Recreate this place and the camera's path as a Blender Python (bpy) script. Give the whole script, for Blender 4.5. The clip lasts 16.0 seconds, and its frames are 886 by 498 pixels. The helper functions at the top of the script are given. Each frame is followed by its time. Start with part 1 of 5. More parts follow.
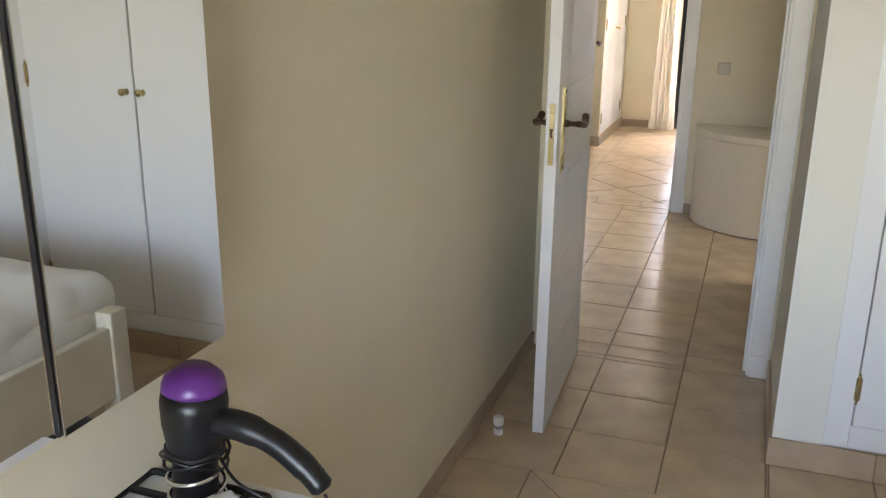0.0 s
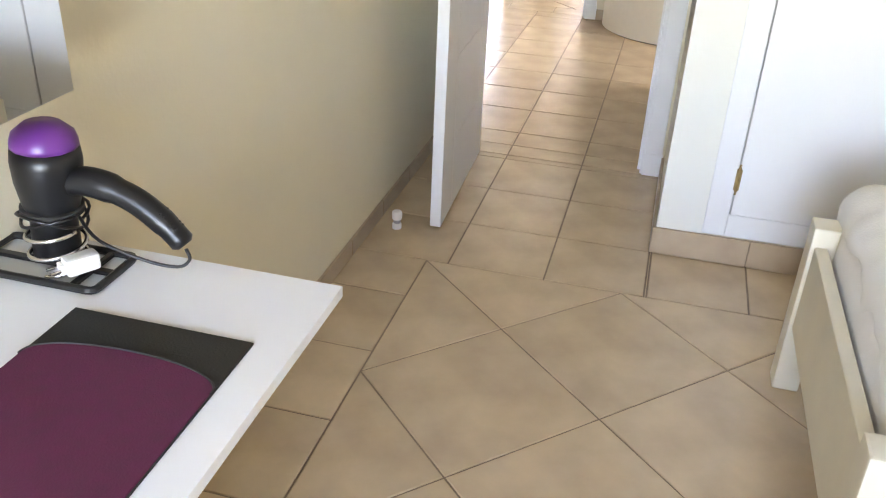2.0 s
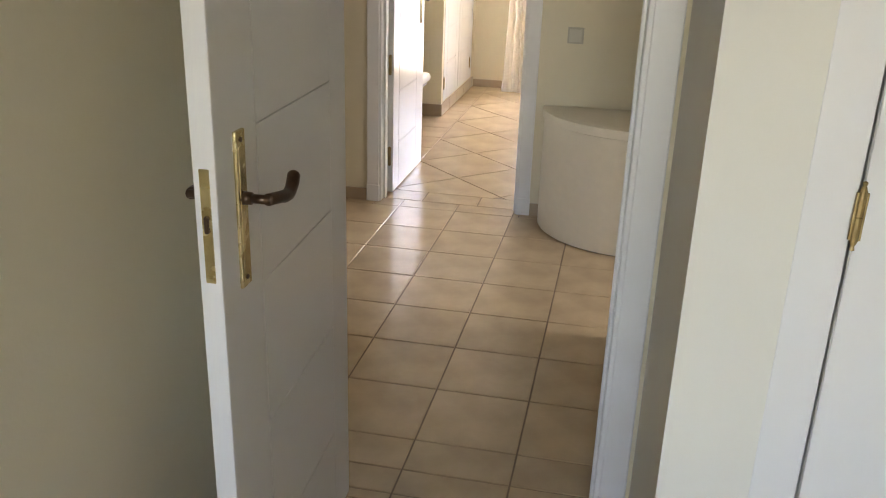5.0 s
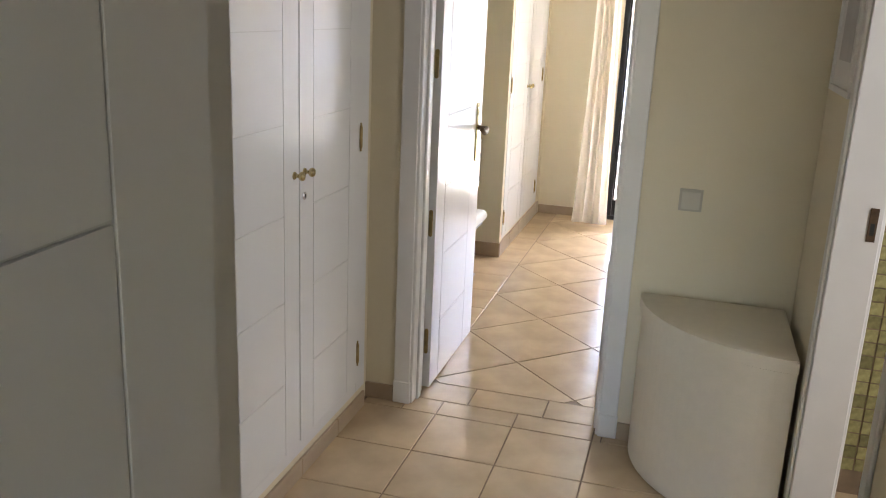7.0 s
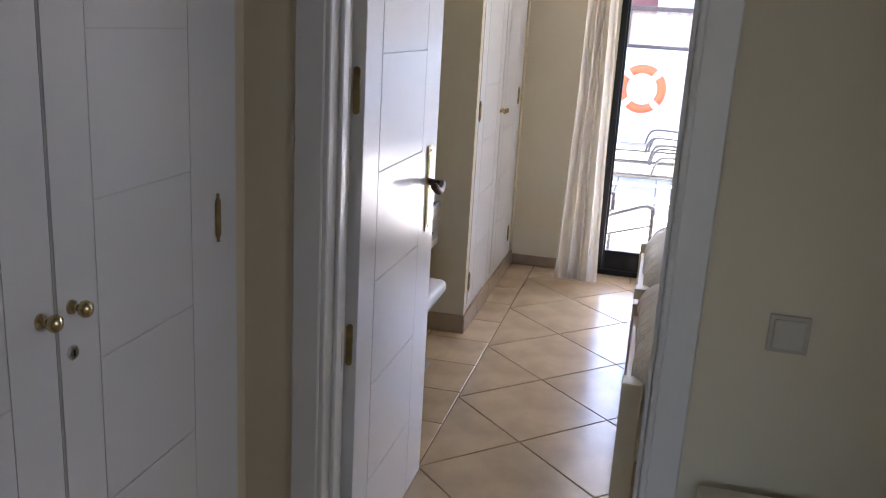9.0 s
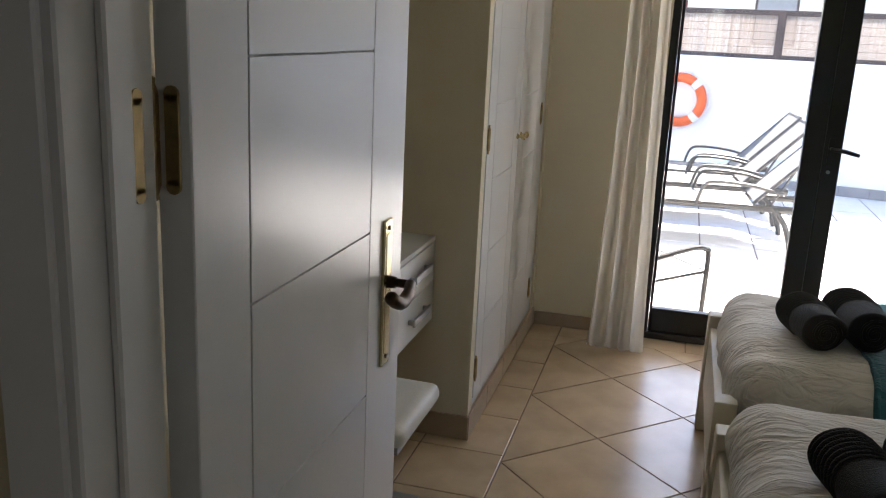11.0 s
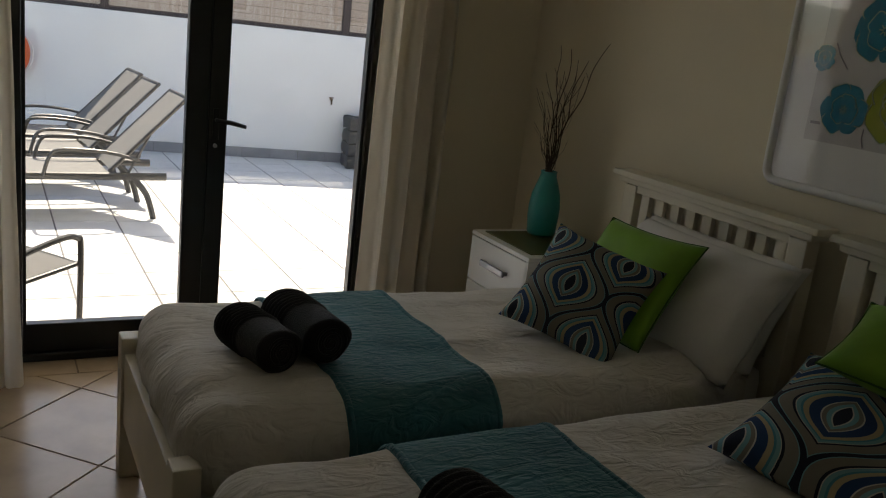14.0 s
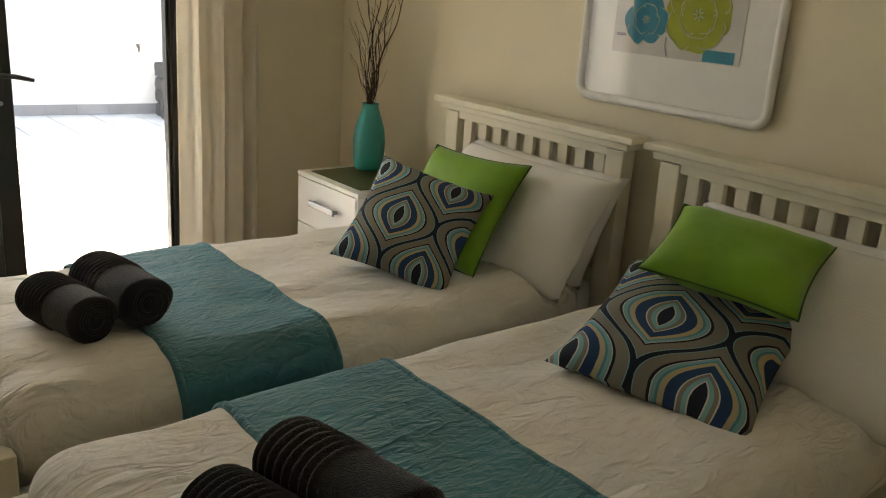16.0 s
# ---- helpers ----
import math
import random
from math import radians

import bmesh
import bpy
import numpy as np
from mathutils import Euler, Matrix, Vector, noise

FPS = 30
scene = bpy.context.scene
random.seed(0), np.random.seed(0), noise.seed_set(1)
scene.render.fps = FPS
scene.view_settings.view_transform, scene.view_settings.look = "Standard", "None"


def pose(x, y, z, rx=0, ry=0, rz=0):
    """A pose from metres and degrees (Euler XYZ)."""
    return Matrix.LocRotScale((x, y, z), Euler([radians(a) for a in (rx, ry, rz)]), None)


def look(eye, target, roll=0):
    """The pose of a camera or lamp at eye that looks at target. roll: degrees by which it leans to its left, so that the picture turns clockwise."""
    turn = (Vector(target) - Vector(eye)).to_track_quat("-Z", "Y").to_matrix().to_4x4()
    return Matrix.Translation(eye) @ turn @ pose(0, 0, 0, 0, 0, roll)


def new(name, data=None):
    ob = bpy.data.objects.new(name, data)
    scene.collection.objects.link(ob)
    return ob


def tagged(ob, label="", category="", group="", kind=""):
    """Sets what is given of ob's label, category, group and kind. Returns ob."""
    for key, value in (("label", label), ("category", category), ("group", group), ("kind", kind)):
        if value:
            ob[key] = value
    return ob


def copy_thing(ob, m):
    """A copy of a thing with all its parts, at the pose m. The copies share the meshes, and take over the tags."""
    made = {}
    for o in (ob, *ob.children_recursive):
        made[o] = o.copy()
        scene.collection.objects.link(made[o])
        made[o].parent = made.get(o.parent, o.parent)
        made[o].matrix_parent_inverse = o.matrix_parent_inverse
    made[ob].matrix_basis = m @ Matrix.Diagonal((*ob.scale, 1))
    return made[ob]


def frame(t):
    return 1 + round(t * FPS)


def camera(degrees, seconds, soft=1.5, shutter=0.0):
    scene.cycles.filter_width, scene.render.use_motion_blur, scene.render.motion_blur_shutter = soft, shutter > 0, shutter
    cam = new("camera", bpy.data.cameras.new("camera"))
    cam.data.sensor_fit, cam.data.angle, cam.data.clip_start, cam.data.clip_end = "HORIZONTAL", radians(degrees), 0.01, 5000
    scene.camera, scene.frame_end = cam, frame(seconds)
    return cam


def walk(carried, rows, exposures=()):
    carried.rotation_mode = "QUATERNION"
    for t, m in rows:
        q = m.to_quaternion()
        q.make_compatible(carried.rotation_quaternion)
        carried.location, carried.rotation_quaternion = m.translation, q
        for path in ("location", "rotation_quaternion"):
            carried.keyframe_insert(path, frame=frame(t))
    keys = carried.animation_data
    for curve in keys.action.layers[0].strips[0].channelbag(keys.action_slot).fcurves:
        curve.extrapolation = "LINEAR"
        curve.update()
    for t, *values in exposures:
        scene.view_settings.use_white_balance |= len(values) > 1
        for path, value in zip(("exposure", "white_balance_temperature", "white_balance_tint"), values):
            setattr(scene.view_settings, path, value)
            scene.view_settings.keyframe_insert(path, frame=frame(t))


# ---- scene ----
cam = camera(54.2, 16.0, soft=1.1)
PATH = [
    (0, (0.497, -3.135, 1.542), (-0.147, -1.335, 0.954), 0.6),
    (0.5, (0.524, -3.152, 1.509), (-0.111, -1.381, 0.83), 1.7),
    (1, (0.556, -3.167, 1.481), (-0.057, -1.434, 0.693), 2.0),
    (1.5, (0.585, -3.176, 1.458), (0.045, -1.477, 0.551), 2.4),
    (2, (0.6, -3.145, 1.461), (0.178, -1.442, 0.5), 2.7),
    (2.5, (0.582, -2.983, 1.456), (0.294, -1.256, 0.488), 2.7),
    (3, (0.49, -2.695, 1.47), (0.393, -0.896, 0.601), 2.8),
    (3.5, (0.479, -2.506, 1.474), (0.415, -0.672, 0.679), 2.3),
    (4, (0.548, -2.281, 1.513), (0.398, -0.434, 0.76), 1.9),
    (6.5, (0.375, -0.592, 1.638), (-0.15, 1.235, 1.015), 2.8),
    (7, (0.238, -0.251, 1.671), (-0.278, 1.603, 1.128), 2.5),
    (7.5, (0.184, 0.134, 1.649), (-0.323, 2.005, 1.159), 1.7),
    (8, (0.125, 0.459, 1.643), (-0.429, 2.317, 1.149), 2.1),
    (8.5, (-0.006, 0.844, 1.633), (-0.532, 2.709, 1.136), 3.4),
    (9, (-0.05, 1.15, 1.624), (-0.499, 3.029, 1.108), 3.3),
    (11.5, (-0.284, 2.603, 1.561), (-0.791, 4.472, 1.065), 2.6),
    (12, (-0.309, 2.778, 1.557), (-0.771, 4.654, 1.039), 2.7),
    (12.5, (-0.407, 2.962, 1.575), (-0.449, 4.895, 1.064), 4.1),
    (13, (-0.462, 3.043, 1.58), (-0.141, 4.953, 1.078), 4.4),
    (13.5, (-0.469, 3.085, 1.577), (0.199, 4.905, 1.086), 5.8),
    (14, (-0.45, 3.085, 1.578), (0.483, 4.785, 1.088), 6.7),
    (14.5, (-0.421, 3.092, 1.579), (0.647, 4.708, 1.084), 5.9),
    (15, (-0.393, 3.098, 1.583), (0.733, 4.672, 1.076), 4.4),
    (15.5, (-0.375, 3.132, 1.568), (0.833, 4.635, 1.035), 4.1),
    (16, (-0.373, 3.117, 1.555), (0.852, 4.582, 0.961), 3.9),
]
EXPOSURES = [(0.0, 4.5, 7100, 19), (1.0, 5.0, 7050, 19), (2.0, 5.4, 7050, 19), (4.0, 4.75, 7300, 19), (6.5, 4.4, 6950, 16), (7.5, 4.3, 6500, 18), (8.5, 3.6, 6250, 21), (9.0, 3.3, 5950, 21), (11.5, 2.1, 6500, 12), (12.0, 1.6, 6600, 11), (12.5, 0.8, 6700, 11), (14.0, 0.75, 7050, 10), (15.0, 1.7, 7700, 9), (16.0, 2.7, 8000, 9)]
walk(cam, [(t, look(eye, target, roll)) for t, eye, target, roll in PATH], EXPOSURES)

# ---- world and light ----
world = bpy.data.worlds.new("sky")
scene.world = world
world.use_nodes = True
wn = world.node_tree
sky = wn.nodes.new("ShaderNodeTexSky")
sky.sky_type = "NISHITA"
sky.sun_disc = False
SUN_EL, SUN_AZ = 50.0, 15.0
sky.sun_elevation, sky.sun_rotation = radians(SUN_EL), radians(SUN_AZ)
wn.links.new(sky.outputs[0], wn.nodes["Background"].inputs[0])
wn.nodes["Background"].inputs[1].default_value = 0.15
sun = new("sun", bpy.data.lights.new("sun", "SUN"))
sun.data.energy, sun.data.angle, sun.data.color = 5.0, radians(0.5), (1.0, 0.94, 0.83)
sv = Vector((math.sin(radians(SUN_AZ)) * math.cos(radians(SUN_EL)), math.cos(radians(SUN_AZ)) * math.cos(radians(SUN_EL)), math.sin(radians(SUN_EL))))
sun.matrix_world = look(sv * 30, (0, 0, 0))


def area(name, eye, target, w, h, watts, color):
    ob = new(name, bpy.data.lights.new(name, "AREA"))
    ob.data.shape, ob.data.size, ob.data.size_y, ob.data.energy, ob.data.color = "RECTANGLE", w, h, watts, color
    ob.matrix_world = look(eye, target)
    return ob


BED1_W, BATH_W, DOOR_W = 1.15, 1.2, 1.6
# Stands in for sky in an unseen window, set to balance the rooms.
area("unseen_window_fill", (0.7, -5.02, 1.5), (0.6, 0, 1.3), 1.3, 1.1, BED1_W, (0.88, 0.94, 1.0))
# No bathroom window is known; this lamp is added to brighten the corridor.
area("bathroom_fill_light", (2.34, 1.6, 1.6), (0, 1.6, 1.2), 0.7, 0.9, BATH_W, (0.92, 0.96, 1.0))
# Strip lamp added out of view at the door head to lift the twin room.
area("terrace_door_fill", (0.42, 6.97, 2.07), (0.5, 4.4, 0.9), 1.5, 0.2, DOOR_W, (1.0, 0.97, 0.9))

# ---- materials ----
def material(name, color, rough=0.5, metal=0.0, vary=0.06, scale=6.0, bump=0.0, bump_scale=60.0, coat=0.0, per_object=0.0, sheen=0.0, second=None):
    m = bpy.data.materials.new(name)
    m.use_nodes = True
    n, l = m.node_tree.nodes, m.node_tree.links
    b = n["Principled BSDF"]
    b.inputs["Roughness"].default_value, b.inputs["Metallic"].default_value = rough, metal
    b.inputs["Coat Weight"].default_value = coat
    b.inputs["Coat Roughness"].default_value = 0.17
    b.inputs["Sheen Weight"].default_value = sheen
    co = n.new("ShaderNodeTexCoord")
    big, fine = n.new("ShaderNodeTexNoise"), n.new("ShaderNodeTexNoise")
    big.inputs["Scale"].default_value, fine.inputs["Scale"].default_value = scale, bump_scale
    big.inputs["Detail"].default_value = 6
    for x in (big, fine):
        l.new(co.outputs["Object"], x.inputs["Vector"])
    ramp = n.new("ShaderNodeValToRGB")
    dark = second or tuple(c * (1 - vary) for c in color)
    light = color if second else tuple(min(1.0, c * (1 + vary)) for c in color)
    ramp.color_ramp.elements[0].position, ramp.color_ramp.elements[1].position = 0.3, 0.7
    ramp.color_ramp.elements[0].color, ramp.color_ramp.elements[1].color = (*dark, 1), (*light, 1)
    l.new(big.outputs["Fac"], ramp.inputs["Fac"])
    out = ramp.outputs["Color"]
    if per_object:
        info = n.new("ShaderNodeObjectInfo")
        rng = n.new("ShaderNodeMapRange")
        rng.inputs["To Min"].default_value, rng.inputs["To Max"].default_value = 1 - per_object, 1 + per_object
        hsv = n.new("ShaderNodeHueSaturation")
        l.new(info.outputs["Random"], rng.inputs["Value"])
        l.new(rng.outputs["Result"], hsv.inputs["Value"])
        l.new(out, hsv.inputs["Color"])
        out = hsv.outputs["Color"]
    l.new(out, b.inputs["Base Color"])
    rr = n.new("ShaderNodeMapRange")
    rr.inputs["To Min"].default_value, rr.inputs["To Max"].default_value = rough * 0.85, min(1.0, rough * 1.2)
    l.new(big.outputs["Fac"], rr.inputs["Value"])
    l.new(rr.outputs["Result"], b.inputs["Roughness"])
    if bump:
        bp = n.new("ShaderNodeBump")
        bp.inputs["Strength"].default_value, bp.inputs["Distance"].default_value = bump, 0.004
        l.new(fine.outputs["Fac"], bp.inputs["Height"])
        l.new(bp.outputs["Normal"], b.inputs["Normal"])
    return m


M_WALL = material("cream_wall_paint", (0.76, 0.685, 0.52), 0.75, vary=0.03, scale=2.5, bump=0.12, bump_scale=90)
M_CEIL = material("white_ceiling_paint", (0.8, 0.79, 0.75), 0.85, vary=0.02, bump=0.1)
M_WHITE = material("white_lacquer", (0.8, 0.8, 0.8), 0.3, vary=0.01, scale=1.5, coat=0.35)
M_GROOVE = material("groove_grey_paint", (0.66, 0.66, 0.65), 0.6)
M_TRIM = material("white_trim_paint", (0.8, 0.79, 0.77), 0.35, vary=0.03, bump=0.05)
M_TILE = material("beige_glazed_tile", (0.653, 0.499, 0.322), 0.22, second=(0.5, 0.38, 0.25), scale=5.5, bump=0.05, bump_scale=14, per_object=0.05)
M_GROUT = material("sandy_grout", (0.24, 0.175, 0.115), 0.9, vary=0.25, scale=9)
M_OFFWHITE = material("off_white_paint_and_cool_lit_wall", (0.77, 0.755, 0.69), 0.6, vary=0.02, scale=2.5, bump=0.08, bump_scale=70)
M_SKIRT = material("beige_skirting_tile", (0.47, 0.36, 0.245), 0.3, second=(0.41, 0.30, 0.2), scale=9, bump=0.05, per_object=0.05)
M_BRASS = material("polished_brass", (0.6, 0.5, 0.27), 0.26, 1.0, vary=0.12, scale=30)
M_OLDBRASS = material("tarnished_brass", (0.4, 0.3, 0.14), 0.38, 0.9, vary=0.25, scale=40)
M_BRONZE = material("aged_bronze", (0.115, 0.075, 0.05), 0.38, 0.85, vary=0.3, scale=40)
M_CHROME = material("chrome", (0.75, 0.75, 0.76), 0.12, 1.0, vary=0.02)
M_STEEL = material("brushed_grey_metal", (0.38, 0.38, 0.4), 0.38, 0.8, vary=0.06)
M_BLACKALU = material("black_aluminium", (0.012, 0.012, 0.013), 0.42, 0.0, vary=0.2)
M_BLACKPL = material("black_plastic", (0.006, 0.006, 0.007), 0.36, vary=0.2, bump=0.03)
M_PURPLE = material("purple_plastic", (0.13, 0.028, 0.21), 0.35, vary=0.1)
M_PLUM = material("plum_fabric", (0.095, 0.011, 0.042), 0.85, vary=0.15, scale=40, bump=0.2, bump_scale=400)
M_BLACKMAT = material("black_leatherette", (0.012, 0.012, 0.011), 0.55, vary=0.2, bump=0.15, bump_scale=250)
M_IVORY = material("ivory_painted_wood", (0.72, 0.66, 0.52), 0.45, vary=0.06, scale=5, bump=0.1, bump_scale=30)
M_SHEET = material("white_cotton", (0.8, 0.78, 0.74), 0.9, vary=0.03, scale=8, bump=0.3, bump_scale=200, sheen=0.15)
M_GREEN = material("lime_green_silk", (0.165, 0.36, 0.012), 0.5, vary=0.14, scale=9, bump=0.25, bump_scale=30, sheen=0.2)
M_DARKGREEN = material("dark_green_piping", (0.04, 0.11, 0.008), 0.6, vary=0.1)
M_TOWEL = material("charcoal_towelling", (0.016, 0.015, 0.016), 1.0, vary=0.25, scale=30, bump=0.9, bump_scale=300, sheen=0.15)
M_VASE = material("turquoise_glazed_ceramic", (0.012, 0.32, 0.30), 0.32, vary=0.1, coat=0.4)
M_TWIG = material("dark_twig_bark", (0.055, 0.032, 0.02), 0.85, vary=0.3, scale=60, bump=0.5, bump_scale=200)
M_RUNGLASS = material("olive_green_mat", (0.09, 0.1, 0.03), 0.35, vary=0.2, scale=20)
M_PLASTICW = material("white_plastic", (0.78, 0.77, 0.74), 0.4, vary=0.02)
M_SWITCH = material("ivory_switch_plastic", (0.5, 0.46, 0.37), 0.4, vary=0.03)
M_SWITCHTOP = material("pale_switch_rocker", (0.6, 0.56, 0.47), 0.35, vary=0.02)
M_CREAMWICKER = material("cream_woven_basket", (0.8, 0.74, 0.61), 0.55, vary=0.02, scale=25, bump=0.15, bump_scale=160)
M_CUSHWHITE = material("white_leatherette", (0.78, 0.77, 0.73), 0.4, vary=0.03, bump=0.1)
M_TERRTILE = material("pale_terrace_tile", (0.72, 0.7, 0.67), 0.55, vary=0.06, scale=5, bump=0.1, per_object=0.04)
M_TERRGROUT = material("grey_terrace_grout", (0.2, 0.19, 0.185), 0.9, vary=0.1)
M_TERRWALL = material("white_render", (0.87, 0.87, 0.86), 0.9, vary=0.03, scale=2, bump=0.3, bump_scale=60)
M_GREYTILE = material("grey_plinth_tile", (0.3, 0.3, 0.31), 0.6, vary=0.1, per_object=0.08)
M_POST = material("dark_brown_timber", (0.08, 0.06, 0.055), 0.7, vary=0.2)
M_CHAIRFRAME = material("anthracite_chair_tube", (0.035, 0.035, 0.038), 0.45, vary=0.03)
M_SLING = material("taupe_mesh_sling", (0.19, 0.18, 0.165), 0.8, vary=0.06, scale=50, bump=0.3, bump_scale=500)
M_CHAIRMESH = material("dark_grey_mesh", (0.14, 0.135, 0.13), 0.8, vary=0.08, scale=50, bump=0.3, bump_scale=500)
M_LFRAME = material("bronze_grey_metal_frame", (0.1, 0.095, 0.09), 0.4, 0.5, vary=0.1)
M_LAVA = material("dark_lava_stone", (0.09, 0.085, 0.08), 0.95, vary=0.4, scale=12, bump=1.0, bump_scale=25)
M_ORANGE = material("orange_lifebuoy_plastic", (0.75, 0.14, 0.04), 0.5, vary=0.08)
M_PAPER = material("white_paper", (0.8, 0.79, 0.77), 0.9, vary=0.02)
M_BLUE = material("turquoise_print_ink", (0.02, 0.26, 0.38), 0.8, second=(0.015, 0.19, 0.3), scale=40)
M_LIME = material("lime_print_ink", (0.36, 0.38, 0.03), 0.8, second=(0.28, 0.32, 0.02), scale=40)
M_MISTINK = material("pale_sage_print_ink", (0.5, 0.56, 0.42), 0.8)
M_INK = material("grey_print_ink", (0.3, 0.28, 0.3), 0.8)
M_GREYART = material("pale_grey_print", (0.6, 0.58, 0.57), 0.8, vary=0.1, scale=8)
M_MOSAIC = material("olive_glass_mosaic", (0.28, 0.26, 0.12), 0.2, vary=0.3, scale=40, per_object=0.35)
M_RUBBERHOLES = material("dark_rubber_and_hole_shade", (0.02, 0.02, 0.02), 0.7, vary=0.1)
M_BUILD = material("pale_far_render", (0.7, 0.69, 0.66), 0.9, vary=0.04)
M_MAROON = material("maroon_far_render", (0.16, 0.07, 0.07), 0.9, vary=0.1)
M_EARTH = material("dry_earth", (0.3, 0.25, 0.19), 0.95, vary=0.25, scale=0.5)


def mirror_material():
    m = bpy.data.materials.new("mirror_silver")
    m.use_nodes = True
    b = m.node_tree.nodes["Principled BSDF"]
    b.inputs["Base Color"].default_value, b.inputs["Metallic"].default_value, b.inputs["Roughness"].default_value = (0.86, 0.87, 0.87, 1), 1.0, 0.012
    return m


def glass_material():
    m = bpy.data.materials.new("clear_glass")
    m.use_nodes = True
    n, l = m.node_tree.nodes, m.node_tree.links
    tr, gl, mx, lw = n.new("ShaderNodeBsdfTransparent"), n.new("ShaderNodeBsdfGlossy"), n.new("ShaderNodeMixShader"), n.new("ShaderNodeLayerWeight")
    pw, ml = n.new("ShaderNodeMath"), n.new("ShaderNodeMath")
    pw.operation, ml.operation = "POWER", "MULTIPLY_ADD"
    lw.inputs["Blend"].default_value, pw.inputs[1].default_value = 0.5, 4.0
    ml.inputs[1].default_value, ml.inputs[2].default_value = 0.6, 0.025
    gl.inputs["Roughness"].default_value = 0.02
    l.new(lw.outputs["Facing"], pw.inputs[0]), l.new(pw.outputs[0], ml.inputs[0]), l.new(ml.outputs[0], mx.inputs[0])
    l.new(tr.outputs[0], mx.inputs[1]), l.new(gl.outputs[0], mx.inputs[2])
    l.new(mx.outputs[0], n["Material Output"].inputs["Surface"])
    return m


def ogee_material():
    """A woven ogee print: nested onion shapes on a staggered lattice."""
    m = bpy.data.materials.new("ogee_print_fabric")
    m.use_nodes = True
    n, l = m.node_tree.nodes, m.node_tree.links
    b = n["Principled BSDF"]
    b.inputs["Roughness"].default_value = 0.85

    def calc(op, a, c=None):
        x = n.new("ShaderNodeMath")
        x.operation = op
        for i, v in enumerate((a, c)):
            if v is None:
                continue
            if isinstance(v, (int, float)):
                x.inputs[i].default_value = v
            else:
                l.new(v, x.inputs[i])
        return x.outputs[0]

    co, sep = n.new("ShaderNodeTexCoord"), n.new("ShaderNodeSeparateXYZ")
    l.new(co.outputs["Object"], sep.inputs[0])
    p = calc("PINGPONG", calc("DIVIDE", calc("ADD", sep.outputs[0], 0.045), 0.168), 1.0)
    q = calc("PINGPONG", calc("DIVIDE", calc("ADD", sep.outputs[1], 0.02), 0.2), 1.0)
    wave = calc("MULTIPLY", calc("ADD", calc("COSINE", calc("MULTIPLY", q, math.pi)), 1.0), 0.5)
    m_ = calc("ABSOLUTE", calc("SUBTRACT", p, wave))
    ramp = n.new("ShaderNodeValToRGB")
    ramp.color_ramp.interpolation = "CONSTANT"
    black, cream, taupe, teal, navy = (0.006, 0.01, 0.025), (0.62, 0.6, 0.53), (0.24, 0.22, 0.175), (0.08, 0.29, 0.36), (0.012, 0.055, 0.16)
    tan, mist = (0.52, 0.42, 0.25), (0.2, 0.43, 0.47)
    bands = [(0.0, black), (0.05, mist), (0.07, taupe), (0.27, black), (0.32, cream), (0.335, mist), (0.4, teal), (0.44, tan), (0.53, navy),
             (0.7, cream), (0.725, taupe), (0.79, mist), (0.86, cream), (0.885, black)]
    e = ramp.color_ramp.elements
    e[0].position, e[0].color = bands[0][0], (*bands[0][1], 1)
    e[1].position, e[1].color = bands[-1][0], (*bands[-1][1], 1)
    for pos, c in bands[1:-1]:
        k = e.new(pos)
        k.color = (*(v * 0.85 for v in c), 1)
    l.new(m_, ramp.inputs["Fac"])
    l.new(ramp.outputs["Color"], b.inputs["Base Color"])
    no, bp = n.new("ShaderNodeTexNoise"), n.new("ShaderNodeBump")
    no.inputs["Scale"].default_value = 350
    l.new(co.outputs["Object"], no.inputs["Vector"])
    l.new(no.outputs["Fac"], bp.inputs["Height"])
    bp.inputs["Strength"].default_value, bp.inputs["Distance"].default_value = 0.4, 0.003
    l.new(bp.outputs["Normal"], b.inputs["Normal"])
    return m


def woven(name, color, second, along, across, strength, rough=0.9):
    """Cloth whose relief is drawn-out crinkles with a fine weave over it."""
    m = material(name, color, rough, second=second, scale=7, bump=0.0, sheen=0.2)
    n, l = m.node_tree.nodes, m.node_tree.links
    b = n["Principled BSDF"]
    co, mp, wv, no = n.new("ShaderNodeTexCoord"), n.new("ShaderNodeMapping"), n.new("ShaderNodeTexNoise"), n.new("ShaderNodeTexNoise")
    mp.inputs["Scale"].default_value = (along, across, along)
    wv.inputs["Scale"].default_value, wv.inputs["Detail"].default_value, wv.inputs["Distortion"].default_value = 1.0, 2.5, 1.3
    no.inputs["Scale"].default_value, no.inputs["Detail"].default_value = 160, 3
    l.new(co.outputs["Object"], mp.inputs["Vector"]), l.new(mp.outputs["Vector"], wv.inputs["Vector"]), l.new(co.outputs["Object"], no.inputs["Vector"])
    b1, b2 = n.new("ShaderNodeBump"), n.new("ShaderNodeBump")
    b1.inputs["Strength"].default_value, b1.inputs["Distance"].default_value = strength, 0.018
    b2.inputs["Strength"].default_value, b2.inputs["Distance"].default_value = 0.25, 0.002
    l.new(wv.outputs["Fac"], b1.inputs["Height"]), l.new(no.outputs["Fac"], b2.inputs["Height"])
    l.new(b1.outputs["Normal"], b2.inputs["Normal"]), l.new(b2.outputs["Normal"], b.inputs["Normal"])
    return m


